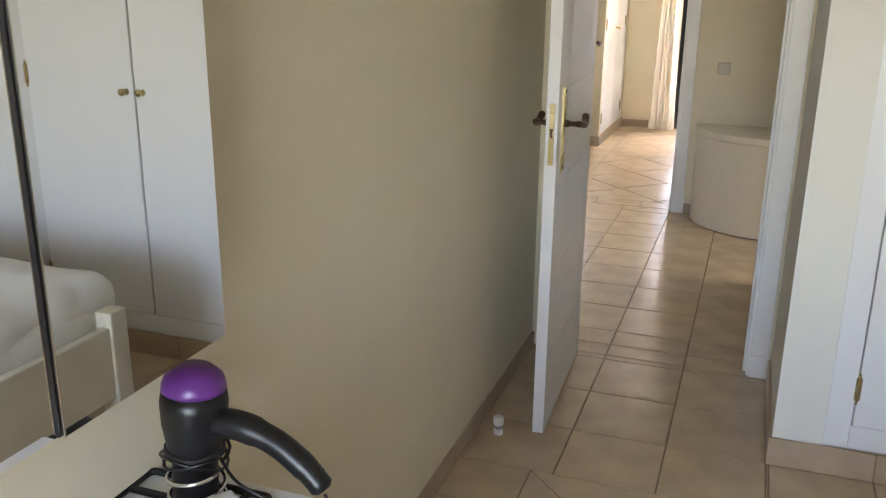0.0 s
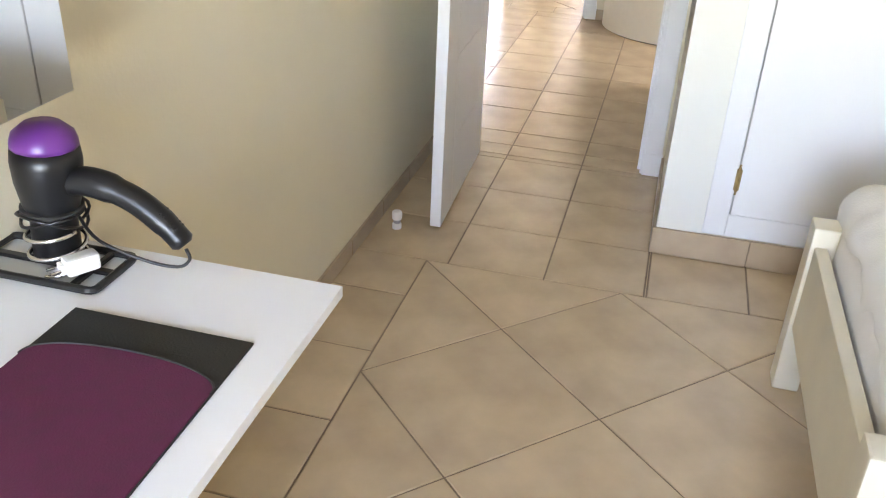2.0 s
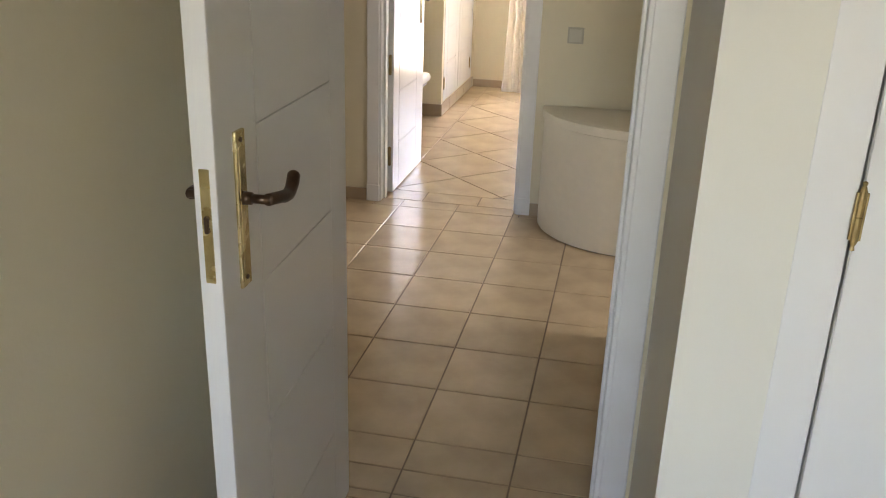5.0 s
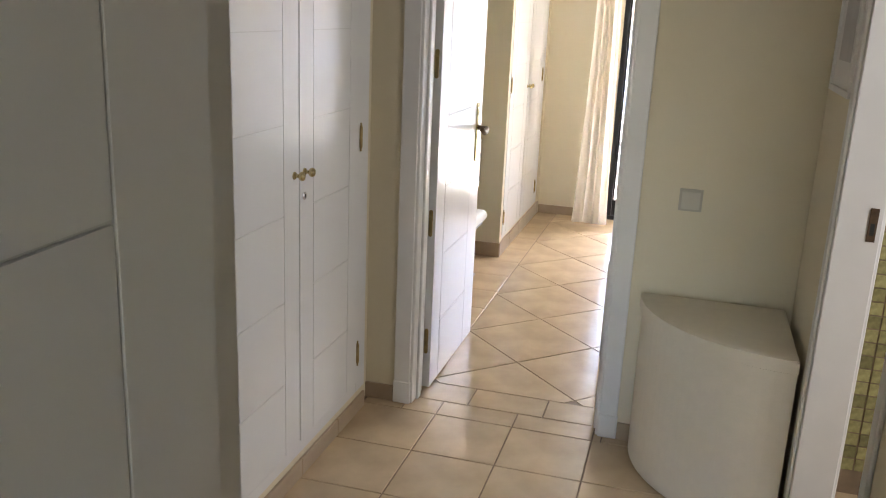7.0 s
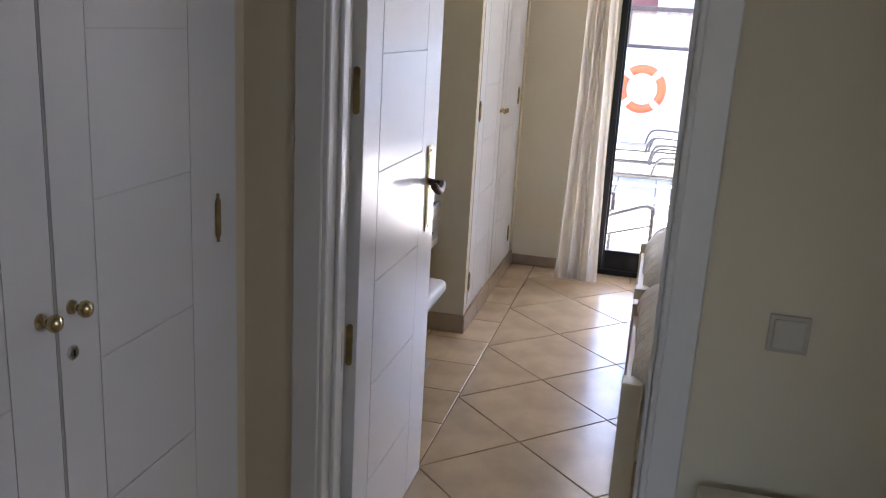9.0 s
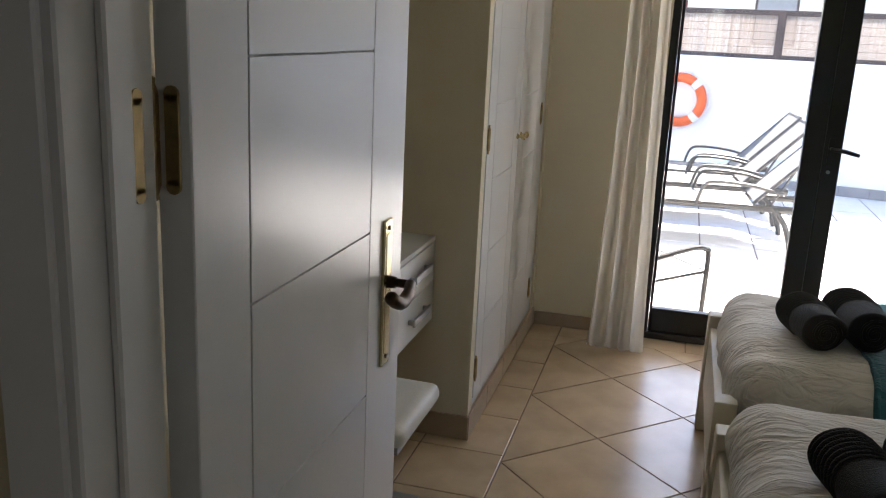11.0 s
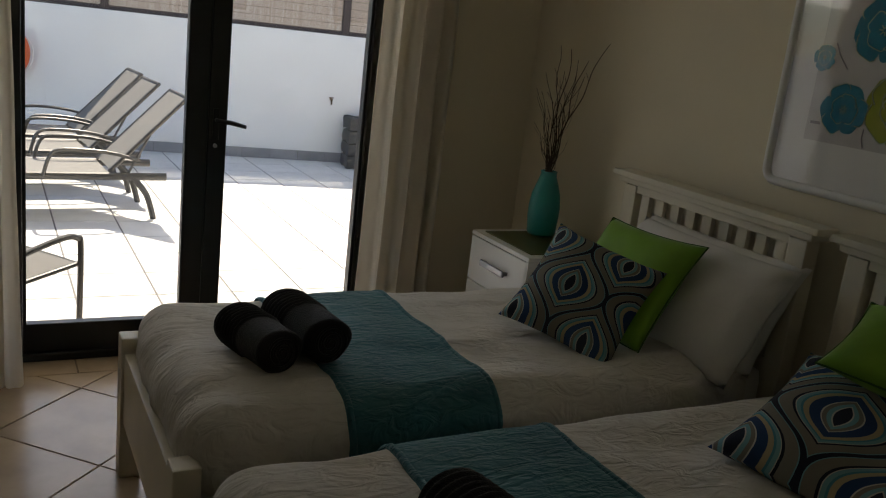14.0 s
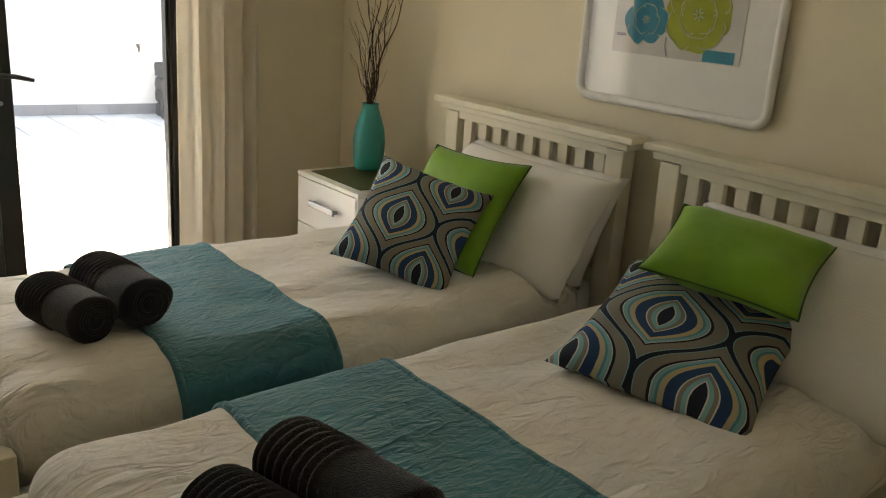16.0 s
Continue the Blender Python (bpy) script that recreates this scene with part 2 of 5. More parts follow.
def translucent_cloth(name, color, share):
    m = material(name, color, 0.9, vary=0.04, scale=9, bump=0.25, bump_scale=300)
    n, l = m.node_tree.nodes, m.node_tree.links
    tr, mx = n.new("ShaderNodeBsdfTranslucent"), n.new("ShaderNodeMixShader")
    tr.inputs["Color"].default_value, mx.inputs[0].default_value = (*color, 1), share
    l.new(n["Principled BSDF"].outputs[0], mx.inputs[1]), l.new(tr.outputs[0], mx.inputs[2])
    l.new(mx.outputs[0], n["Material Output"].inputs["Surface"])
    return m


M_LINEN = woven("white_ribbed_cotton", (0.76, 0.72, 0.65), (0.7, 0.66, 0.59), 11.0, 26.0, 0.9)
M_TEAL = woven("teal_quilted_throw", (0.045, 0.2, 0.235), (0.035, 0.16, 0.19), 16.0, 40.0, 0.85, 0.7)
M_CURTAIN = translucent_cloth("cream_curtain_linen", (0.92, 0.88, 0.8), 0.55)
M_REED = translucent_cloth("brown_reed_screen", (0.3, 0.26, 0.23), 0.35)
M_MIRROR, M_GLASS, M_OGEE = mirror_material(), glass_material(), ogee_material()

# ---- mesh helpers ----
def finish(bm, name, mat, smooth=False):
    me = bpy.data.meshes.new(name)
    bmesh.ops.recalc_face_normals(bm, faces=bm.faces)
    bm.to_mesh(me)
    bm.free()
    me.materials.append(mat)
    if smooth:
        me.shade_smooth()
    return me


def box(x0, x1, y0, y1, z0, z1, bevel=0.0, bm=None, seg=2):
    own = bmesh.new()
    bmesh.ops.create_cube(own, size=1, matrix=Matrix.LocRotScale(((x0 + x1) / 2, (y0 + y1) / 2, (z0 + z1) / 2), None, (abs(x1 - x0), abs(y1 - y0), abs(z1 - z0))))
    if bevel:
        bmesh.ops.bevel(own, geom=list(own.edges), offset=bevel, segments=seg, affect="EDGES", profile=0.6)
    return merge(bm, own)


def merge(bm, own, m=None):
    if m is not None:
        bmesh.ops.transform(own, matrix=m, verts=own.verts)
    if bm is None:
        return own
    me = bpy.data.meshes.new("tmp")
    own.to_mesh(me)
    own.free()
    bm.from_mesh(me)
    bpy.data.meshes.remove(me)
    return bm


def rod(p0, p1, r0, r1=None, seg=12, bm=None):
    p0, p1 = Vector(p0), Vector(p1)
    own = bmesh.new()
    d = p1 - p0
    m = Matrix.Translation((p0 + p1) / 2) @ d.to_track_quat("Z", "Y").to_matrix().to_4x4()
    bmesh.ops.create_cone(own, cap_ends=True, segments=seg, radius1=r0, radius2=r0 if r1 is None else r1, depth=d.length, matrix=m)
    return merge(bm, own)


def lathe(profile, seg=24, bm=None, m=None):
    own = bmesh.new()
    rings = []
    for r, z in profile:
        rings.append([own.verts.new((r * math.cos(2 * math.pi * i / seg), r * math.sin(2 * math.pi * i / seg), z)) for i in range(seg)])
    for a, b in zip(rings, rings[1:]):
        for i in range(seg):
            own.faces.new((a[i], a[(i + 1) % seg], b[(i + 1) % seg], b[i]))
    own.faces.new(rings[0][::-1])
    own.faces.new(rings[-1])
    return merge(bm, own, m)


def tube(pts, r, seg=8, bm=None, closed=False, flat=1.0):
    """A round or flattened tube along points; r a number or one radius a point."""
    pts = [Vector(p) for p in pts]
    own, rings = bmesh.new(), []
    n = len(pts)
    prev = None
    for i, p in enumerate(pts):
        a = pts[(i - 1) % n] if closed or i else p
        b = pts[(i + 1) % n] if closed or i < n - 1 else p
        d = (b - a).normalized()
        u = Vector((0, 0, 1)).cross(d) if prev is None else prev - d * prev.dot(d)
        if u.length < 1e-4:
            u = Vector((1, 0, 0)).cross(d)
        u.normalize()
        prev = u
        v = d.cross(u)
        rr = r if isinstance(r, (int, float)) else r[i]
        rings.append([own.verts.new(p + (u * math.cos(2 * math.pi * k / seg) + v * math.sin(2 * math.pi * k / seg) * flat) * rr) for k in range(seg)])
    pairs = list(zip(rings, rings[1:])) + ([(rings[-1], rings[0])] if closed else [])
    for a, b in pairs:
        for k in range(seg):
            own.faces.new((a[k], a[(k + 1) % seg], b[(k + 1) % seg], b[k]))
    if not closed:
        own.faces.new(rings[0][::-1])
        own.faces.new(rings[-1])
    return merge(bm, own)


def curve(pts, steps=6):
    """Points of a smooth line through pts."""
    pts = [Vector(p) for p in pts]
    out = []
    for i in range(len(pts) - 1):
        p0, p1, p2, p3 = pts[max(i - 1, 0)], pts[i], pts[i + 1], pts[min(i + 2, len(pts) - 1)]
        for k in range(steps):
            t = k / steps
            out.append(0.5 * (2 * p1 + (p2 - p0) * t + (2 * p0 - 5 * p1 + 4 * p2 - p3) * t * t + (3 * p1 - p0 - 3 * p2 + p3) * t ** 3))
    return out + [pts[-1]]


def soft_box(lo, hi, r, cuts=(40, 24, 8), wrinkle=0.006, scale=5.0, ribs=0.0, seed=0.0, stretch=1.0):
    """A cushioned box with rounded edges and folds."""
    bm = bmesh.new()
    lo, hi = Vector(lo), Vector(hi)
    nx, ny, nz = cuts
    cache = {}

    def vert(i, j, k):
        if (i, j, k) not in cache:
            p = Vector((lo.x + (hi.x - lo.x) * i / nx, lo.y + (hi.y - lo.y) * j / ny, lo.z + (hi.z - lo.z) * k / nz))
            c = Vector([min(max(p[a], lo[a] + min(r, (hi[a] - lo[a]) / 2)), hi[a] - min(r, (hi[a] - lo[a]) / 2)) for a in range(3)])
            d = p - c
            if d.length > 1e-6:
                nrm = d.normalized()
                p = c + nrm * min(r, (hi.z - lo.z) / 2)
            else:
                nrm = Vector((0, 0, 0))
            s = Vector((seed, seed * 2.3, 0))
            g = Vector((p.x * stretch, p.y, p.z)) + s
            f = noise.noise(g * scale) * wrinkle + noise.noise(g * scale * 2.7) * wrinkle * 0.45
            if ribs:
                f += ribs * math.sin(p.x * 150 + 6 * noise.noise((p + s) * 4)) * (0.5 + 0.5 * noise.noise((p + s) * 7))
            p = p + (nrm if nrm.length else Vector((0, 0, 1))) * f
            cache[(i, j, k)] = bm.verts.new(p)
        return cache[(i, j, k)]

    for i in range(nx):
        for j in range(ny):
            for k in (0, nz):
                bm.faces.new((vert(i, j, k), vert(i + 1, j, k), vert(i + 1, j + 1, k), vert(i, j + 1, k)))
    for i in range(nx):
        for k in range(nz):
            for j in (0, ny):
                bm.faces.new((vert(i, j, k), vert(i + 1, j, k), vert(i + 1, j, k + 1), vert(i, j, k + 1)))
    for j in range(ny):
        for k in range(nz):
            for i in (0, nx):
                bm.faces.new((vert(i, j, k), vert(i, j + 1, k), vert(i, j + 1, k + 1), vert(i, j, k + 1)))
    return bm


def band(x0, x1, y0, y1, z0, z1, r, lift, seed, scale=5.0, wrinkle=0.012, stretch=0.4, n=24):
    """A strip of cloth laid over a rounded bed: its outline in y and z, drawn out along x, following the folds below."""
    out = [(y0, z0 + (z1 - r - z0) * k / 8, -1, 0) for k in range(8)]
    out += [(y0 + r - r * math.cos(a), z1 - r + r * math.sin(a), -math.cos(a), math.sin(a)) for a in np.linspace(0, math.pi / 2, 9)]
    out += [(y0 + r + (y1 - y0 - 2 * r) * k / 44, z1, 0, 1) for k in range(1, 44)]
    out += [(y1 - r + r * math.sin(a), z1 - r + r * math.cos(a), math.sin(a), math.cos(a)) for a in np.linspace(0, math.pi / 2, 9)]
    out += [(y1, z1 - r - (z1 - r - z0) * k / 8, 1, 0) for k in range(1, 9)]
    bm, cols = bmesh.new(), []
    for i in range(n + 1):
        col = []
        for y, z, ny, nz in out:
            x = x0 + (x1 - x0) * i / n + 0.007 * noise.noise((y * 5, z * 5, seed + 3)) + 0.003 * noise.noise((y * 17, z * 17, seed))
            g = Vector((x * stretch + seed, y + seed * 2.3, z))
            f = lift + noise.noise(g * scale) * wrinkle + noise.noise(g * scale * 2.7) * wrinkle * 0.45
            f += 0.0016 * noise.noise((x * 9, y * 38, seed)) - (0.007 if i in (0, n) else 0)
            col.append(bm.verts.new((x, y + ny * f, z + nz * f)))
        cols.append(col)
    for a, b in zip(cols, cols[1:]):
        for k in range(len(out) - 1):
            bm.faces.new((a[k], a[k + 1], b[k + 1], b[k]))
        bm.faces.new((a[-1], a[0], b[0], b[-1]))
    return bm


def pillow_mesh(w, h, t, n=22, pinch=0.05, seed=0.0, wrinkle=0.006):
    bm = bmesh.new()
    layers = []
    for side in (1, -1):
        rows = []
        for j in range(n + 1):
            row = []
            for i in range(n + 1):
                u, v = 2 * i / n - 1, 2 * j / n - 1
                edge = i in (0, n) or j in (0, n)
                if side == -1 and edge:
                    row.append(layers[0][j][i])
                    continue
                x = w / 2 * u * (1 - pinch * (1 - v * v))
                y = h / 2 * v * (1 - pinch * (1 - u * u))
                z = side * t / 2 * max(0.0, (1 - u ** 4) * (1 - v ** 4)) ** 0.5 * (1 - 0.25 * (u * u + v * v) / 2)
                z += 0 if edge else noise.noise((x * 9 + seed, y * 9, side * 3 + seed)) * wrinkle
                row.append(bm.verts.new((x, y, z)))
            rows.append(row)
        layers.append(rows)
    for rows in layers:
        for j in range(n):
            for i in range(n):
                bm.faces.new((rows[j][i], rows[j][i + 1], rows[j + 1][i + 1], rows[j + 1][i]))
    return bm


def part(name, bm, mat, parent=None, label="", smooth=False, at=None):
    ob = new(name, finish(bm, name, mat, smooth))
    if parent is not None:
        ob.parent = parent
    if at is not None:
        ob.matrix_basis = at
    if label:
        ob["label"] = label
    return ob


def thing(name, place, label, category, group="", rz=0.0):
    ob = new(name)
    ob.empty_display_size = 0.1
    ob.matrix_basis = pose(*place, 0, 0, rz)
    return tagged(ob, label, category, group)


def structure(name, bm, mat, label="", category="", smooth=False):
    return tagged(part(name, bm, mat, smooth=smooth), label, category, kind="structure")

# ---- structure ----
H = 2.5
TZ = -0.15


def wall(name, boxes, label, mat=None):
    bm = bmesh.new()
    for b in boxes:
        box(*b, bm=bm)
    return structure(name, bm, mat or M_WALL, label, "wall")


wall("wall_bedroom_west", [(-0.475, -0.333, -5.15, 0.375, 0, H)], "cream painted plain bedroom wall with a mirror on it")
# The opening is unseen; its size and place are chosen for the corridor's light.
wall("wall_bedroom_south", [(-0.475, 0.0, -5.15, -5.03, 0, H), (1.4, 3.42, -5.15, -5.03, 0, H), (0.0, 1.4, -5.15, -5.03, 2.1, H), (0.0, 1.4, -5.15, -5.03, 0, 0.9)], "cream painted plain wall with an unseen window opening added for light")
wall("wall_bedroom_east", [(3.3, 3.42, -5.03, -0.31, 0, H)], "cream painted plain bedroom wall")
wall("wall_bedroom_north", [(-1.12, -0.215, 0.375, 0.495, 0, H), (-0.215, 0.605, 0.375, 0.495, 2.1, H), (0.605, 0.8, 0.375, 0.495, 0, H)], "cream painted wall pierced by the bedroom doorway")
# The off-white puts bluish light into the colour of this cream wall.
wall("wall_wardrobe_return", [(0.668, 0.822, -0.322, 0.375, 0, H), (0.822, 3.42, 0.255, 0.375, 0, H), (0.822, 3.3, -0.322, -0.21, 2.2, H)], "plastered return beside the built-in wardrobe, cream wall paled for cool light", M_OFFWHITE)
wall("wall_corridor_west", [(-1.12, -1.0, 0.495, 1.664, 0, H), (-1.12, -1.0, 2.939, 3.03, 0, H), (-1.12, -1.0, 1.664, 2.939, 2.2, H), (-1.6, -1.55, 1.5, 3.03, 0, H), (-1.55, -1.12, 1.5, 1.64, 0, H), (-1.55, -1.12, 2.96, 3.03, 0, H), (-1.55, -1.12, 1.64, 2.96, 2.25, H)], "cream painted corridor wall with a built-in cupboard")
wall("wall_corridor_east", [(0.68, 0.8, 0.495, 1.55, 0, H), (0.68, 0.8, 2.46, 3.03, 0, H), (0.68, 0.8, 1.55, 2.46, 2.1, H)], "cream painted corridor wall with the bathroom doorway")
wall("wall_bathroom", [(2.4, 2.52, 0.5, 3.03, 0, H), (0.8, 2.4, 0.375, 0.495, 0, H)], "pale plain bathroom wall", M_CEIL)
wall("wall_twin_room_south", [(-1.67, -0.815, 3.03, 3.17, 0, H), (-0.815, 0.035, 3.03, 3.17, 2.1, H), (0.035, 2.52, 3.03, 3.17, 0, H)], "cream painted wall pierced by the twin room doorway")
wall("wall_twin_room_west", [(-1.67, -1.55, 3.17, 6.92, 0, H)], "cream painted plain wall behind the dressing shelf")
wall("wall_wardrobe_side", [(-1.55, -0.94, 5.42, 5.48, 0, H), (-1.55, -0.94, 6.86, 6.92, 0, H), (-1.55, -0.95, 5.48, 6.86, 2.2, H)], "cream painted side panel of the built-in wardrobe")
wall("wall_twin_room_east", [(2.06, 2.18, 3.17, 6.92, 0, H)], "cream painted plain wall behind the headboards")
wall("wall_twin_room_north", [(-1.67, -0.36, 6.92, 7.08, TZ, H), (1.2, 2.18, 6.92, 7.08, TZ, H), (-0.36, 1.2, 6.92, 7.08, 2.2, H)], "cream painted wall around the terrace door")
wall("ceiling", [(-0.475, 3.42, -5.15, 0.495, H, H + 0.15), (-1.67, 2.52, 0.495, 7.08, H, H + 0.15)], "plain white ceiling", M_CEIL)["category"] = "ceiling"
# Unseen slab, added so that no sun falls in through the terrace door.
structure("sun_block_roof", box(-6.0, 5.0, 7.08, 9.3, 2.5, 2.66, 0.01), M_TERRWALL, "unseen white slab added to keep sun out of the terrace door", "roof")

# ---- floors: a screed of grout with tiles on it ----
GROUT = 0.004


def clip(poly, x0, x1, y0, y1):
    for axis, val, sign in ((0, x0, 1), (0, x1, -1), (1, y0, 1), (1, y1, -1)):
        out = []
        for a, b in zip(poly, poly[1:] + poly[:1]):
            da, db = sign * (a[axis] - val), sign * (b[axis] - val)
            if da >= 0:
                out.append(a)
            if (da >= 0) != (db >= 0):
                t = da / (da - db)
                out.append(a + (b - a) * t)
        poly = out
        if len(poly) < 3:
            return []
    return poly


def inset(poly, d):
    n = len(poly)
    area2 = sum(poly[i].x * poly[(i + 1) % n].y - poly[(i + 1) % n].x * poly[i].y for i in range(n))
    s = 1 if area2 > 0 else -1
    out = []
    for i in range(n):
        a, b, c = poly[i - 1], poly[i], poly[(i + 1) % n]
        e1, e2 = (b - a).normalized(), (c - b).normalized()
        n1, n2 = Vector((-e1.y, e1.x)) * s, Vector((-e2.y, e2.x)) * s
        k = 1 + n1.dot(n2)
        out.append(b + (n1 + n2) * (d / max(k, 0.15)))
    return out


TILE_CACHE = {}


def tile(poly, floor, mat, z=0.0, thick=0.006, gap=0.0055):
    clean = []
    for p in poly:
        if not clean or (p - clean[-1]).length > 1e-4:
            clean.append(p)
    if len(clean) > 1 and (clean[0] - clean[-1]).length < 1e-4:
        clean.pop()
    if len(clean) < 3:
        return
    n = len(clean)
    size = abs(sum(clean[i].x * clean[(i + 1) % n].y - clean[(i + 1) % n].x * clean[i].y for i in range(n))) / 2
    if size < 0.0025:
        return
    c = sum(clean, Vector((0, 0))) / n
    key = (mat.name, gap, tuple((round(p.x - c.x, 4), round(p.y - c.y, 4)) for p in clean))
    if key not in TILE_CACHE:
        loc = [p - c for p in clean]
        bm = bmesh.new()
        low = [bm.verts.new((*p, -thick)) for p in inset(loc, gap / 2)]
        mid = [bm.verts.new((*p, -0.0015)) for p in inset(loc, gap / 2)]
        top = [bm.verts.new((*p, 0)) for p in inset(loc, gap / 2 + 0.002)]
        for a, b in ((low, mid), (mid, top)):
            for i in range(n):
                bm.faces.new((a[i], a[(i + 1) % n], b[(i + 1) % n], b[i]))
        bm.faces.new(top)
        TILE_CACHE[key] = finish(bm, "tile", mat)
    ob = new("tile", TILE_CACHE[key])
    ob.parent = floor
    ob.location = (c.x, c.y, z + random.uniform(-0.0004, 0.0004))


def straight(floor, x0, x1, y0, y1, sx, sy, ox, oy, mat, z=0.0, gap=0.0055):
    for i in range(math.floor((x0 - ox) / sx), math.ceil((x1 - ox) / sx)):
        for j in range(math.floor((y0 - oy) / sy + 1e-6), math.ceil((y1 - oy) / sy - 1e-6)):
            q = [Vector((ox + (i + a) * sx, oy + (j + b) * sy)) for a, b in ((0, 0), (1, 0), (1, 1), (0, 1))]
            tile(clip(q, x0, x1, y0, y1), floor, mat, z, gap=gap)


def diagonal(floor, x0, x1, y0, y1, d, ox, oy, mat):
    """Square tiles turned by 45 degrees, with a corner at (ox, oy); d is the diagonal."""
    for i in range(math.floor((x0 - ox) / d) - 1, math.ceil((x1 - ox) / d) + 2):
        for j in range(math.floor((y0 - oy) / d) - 1, math.ceil((y1 - oy) / d) + 2):
            for h in (0, 0.5):
                c = Vector((ox + (i + h) * d, oy + (j + 0.5 + h) * d))
                q = [c + Vector(v) * d / 2 for v in ((1, 0), (0, 1), (-1, 0), (0, -1))]
                tile(clip(q, x0, x1, y0, y1), floor, mat)


def build_floors():
    f1 = structure("floor_bedroom", box(-0.475, 3.42, -5.15, -0.645, -0.12, -GROUT), M_GROUT, "beige ceramic tile floor laid diagonally with straight borders", "floor")
    diagonal(f1, -0.074, 3.3, -5.03, -0.648, 0.662, -0.074, -0.648, M_TILE)
    straight(f1, -0.333, -0.074, -5.03, -0.648, 0.33, 0.32, -0.404, -0.57, M_TILE)
    f2 = structure("floor_corridor", box(-1.6, 2.52, -0.645, 3.095, -0.12, -GROUT), M_GROUT, "beige ceramic tile floor in a straight grid", "floor")
    for x0, x1, y0, y1 in ((-0.333, 0.668, -0.648, 0.375), (-0.215, 0.605, 0.375, 0.495), (-1.0, 0.68, 0.495, 2.97), (-1.0, -0.815, 2.97, 3.03), (0.035, 0.68, 2.97, 3.03), (-0.815, 0.035, 2.97, 3.1), (0.68, 2.4, 0.5, 3.03), (0.668, 3.3, -0.648, -0.322)):
        straight(f2, x0, x1, y0, y1, 0.33, 0.33, 0, 0, M_TILE)
    f3 = structure("floor_twin_room", box(-1.67, 2.18, 3.095, 6.95, -0.12, -GROUT), M_GROUT, "beige ceramic tile floor laid diagonally with straight borders", "floor")
    straight(f3, -0.815, 0.035, 3.1, 3.277, 0.33, 0.33, -0.225, 3.0, M_TILE)
    straight(f3, 0.035, 2.06, 3.17, 3.277, 0.33, 0.33, -0.225, 3.0, M_TILE)
    straight(f3, -1.55, -0.774, 3.277, 6.92, 0.33, 0.33, -0.774, 3.36, M_TILE)
    straight(f3, -1.55, -0.815, 3.17, 3.277, 0.33, 0.33, -0.774, 3.0, M_TILE)
    diagonal(f3, -0.774, 2.06, 3.277, 6.76, 0.657, -0.774, 4.632, M_TILE)
    straight(f3, -0.774, 2.06, 6.76, 6.92, 0.33, 0.2, -0.774, 6.76, M_TILE)


def skirting(name, p0, p1, normal, z1=0.072, t=0.012):
    p0, p1, nn = Vector(p0), Vector(p1), Vector(normal)
    d = (p1 - p0).normalized()
    length = (p1 - p0).length

    def piece(a, b, tt, z0, zz):
        q = [p0 + d * a, p0 + d * b, p0 + d * b + nn * tt, p0 + d * a + nn * tt]
        return min(v.x for v in q), max(v.x for v in q), min(v.y for v in q), max(v.y for v in q), z0, zz

    base = structure(name, box(*piece(0, length, t * 0.7, 0, z1 - 0.003)), M_GROUT, "beige tile skirting along the wall", "skirting")
    a = 0.0
    while a < length - 0.01:
        b = min(a + 0.33, length)
        part("tile", box(*piece(a + 0.001, b - 0.001, t, 0.001, z1), 0.002, seg=1), M_SKIRT, base)
        a = b


# ---- doors, frames and fittings ----
def lever_set(parent, side, flip, bronze=True):
    """A long brass plate with a bronze lever on one face of a leaf; side: +1 or -1 along local x; local y runs along the leaf."""
    s = side
    plate = part("handle_plate", box(-0.004 * s, 0.006 * s, -0.02, 0.02, -0.145, 0.14, 0.0025), M_BRASS, parent, "tarnished brass handle plate")
    bm = box(-0.002 * s, 0.0075 * s, -0.0125, 0.0125, -0.12, 0.115, 0.002)
    part("plate_relief", bm, M_BRASS, plate)
    for z in (-0.128, 0.124):
        part("screw", lathe([(0.0, 0.0), (0.005, 0.0), (0.004, 0.002), (0.0, 0.0025)], 10, m=pose(0.006 * s, 0, z, 0, 90 * s, 0)), M_BRONZE, plate)
    bm = rod((0.005 * s, 0, 0.02), (0.022 * s, 0, 0.02), 0.013, 0.011)
    rod((0.02 * s, 0, 0.02), (0.055 * s, 0, 0.02), 0.0085, bm=bm)
    tube(curve([(0.05 * s, 0.0, 0.02), (0.058 * s, flip * 0.03, 0.016), (0.06 * s, flip * 0.075, 0.008), (0.058 * s, flip * 0.105, 0.018), (0.054 * s, flip * 0.128, 0.034)], 4), [0.011] * 6 + [0.012] * 6 + [0.0125] * 4 + [0.009], 10, bm=bm)
    part("lever", bm, M_BRONZE, parent, "dark bronze lever handle", smooth=True)
    return plate


def hinge(parent, place, axis="x", h=0.11, name="hinge", mat=None):
    """A turned pin hinge with two leaves."""
    x, y, z = place
    bm = lathe([(0.0, -h / 2 - 0.018), (0.004, -h / 2 - 0.016), (0.003, -h / 2 - 0.01), (0.0065, -h / 2), (0.0065, -0.002), (0.0055, 0), (0.0065, 0.002), (0.0065, h / 2), (0.003, h / 2 + 0.01), (0.004, h / 2 + 0.016), (0.0, h / 2 + 0.018)], 10)
    w, t = (0.02 if h > 0.09 else 0.009), 0.0025
    if axis == "x":
        box(-w, w, -t, t, -h / 2, h / 2, 0.001, bm)
    else:
        box(-t, t, -w, w, -h / 2, h / 2, 0.001, bm)
    return part(name, bm, mat or M_OLDBRASS, parent, at=Matrix.Translation((x, y, z)))


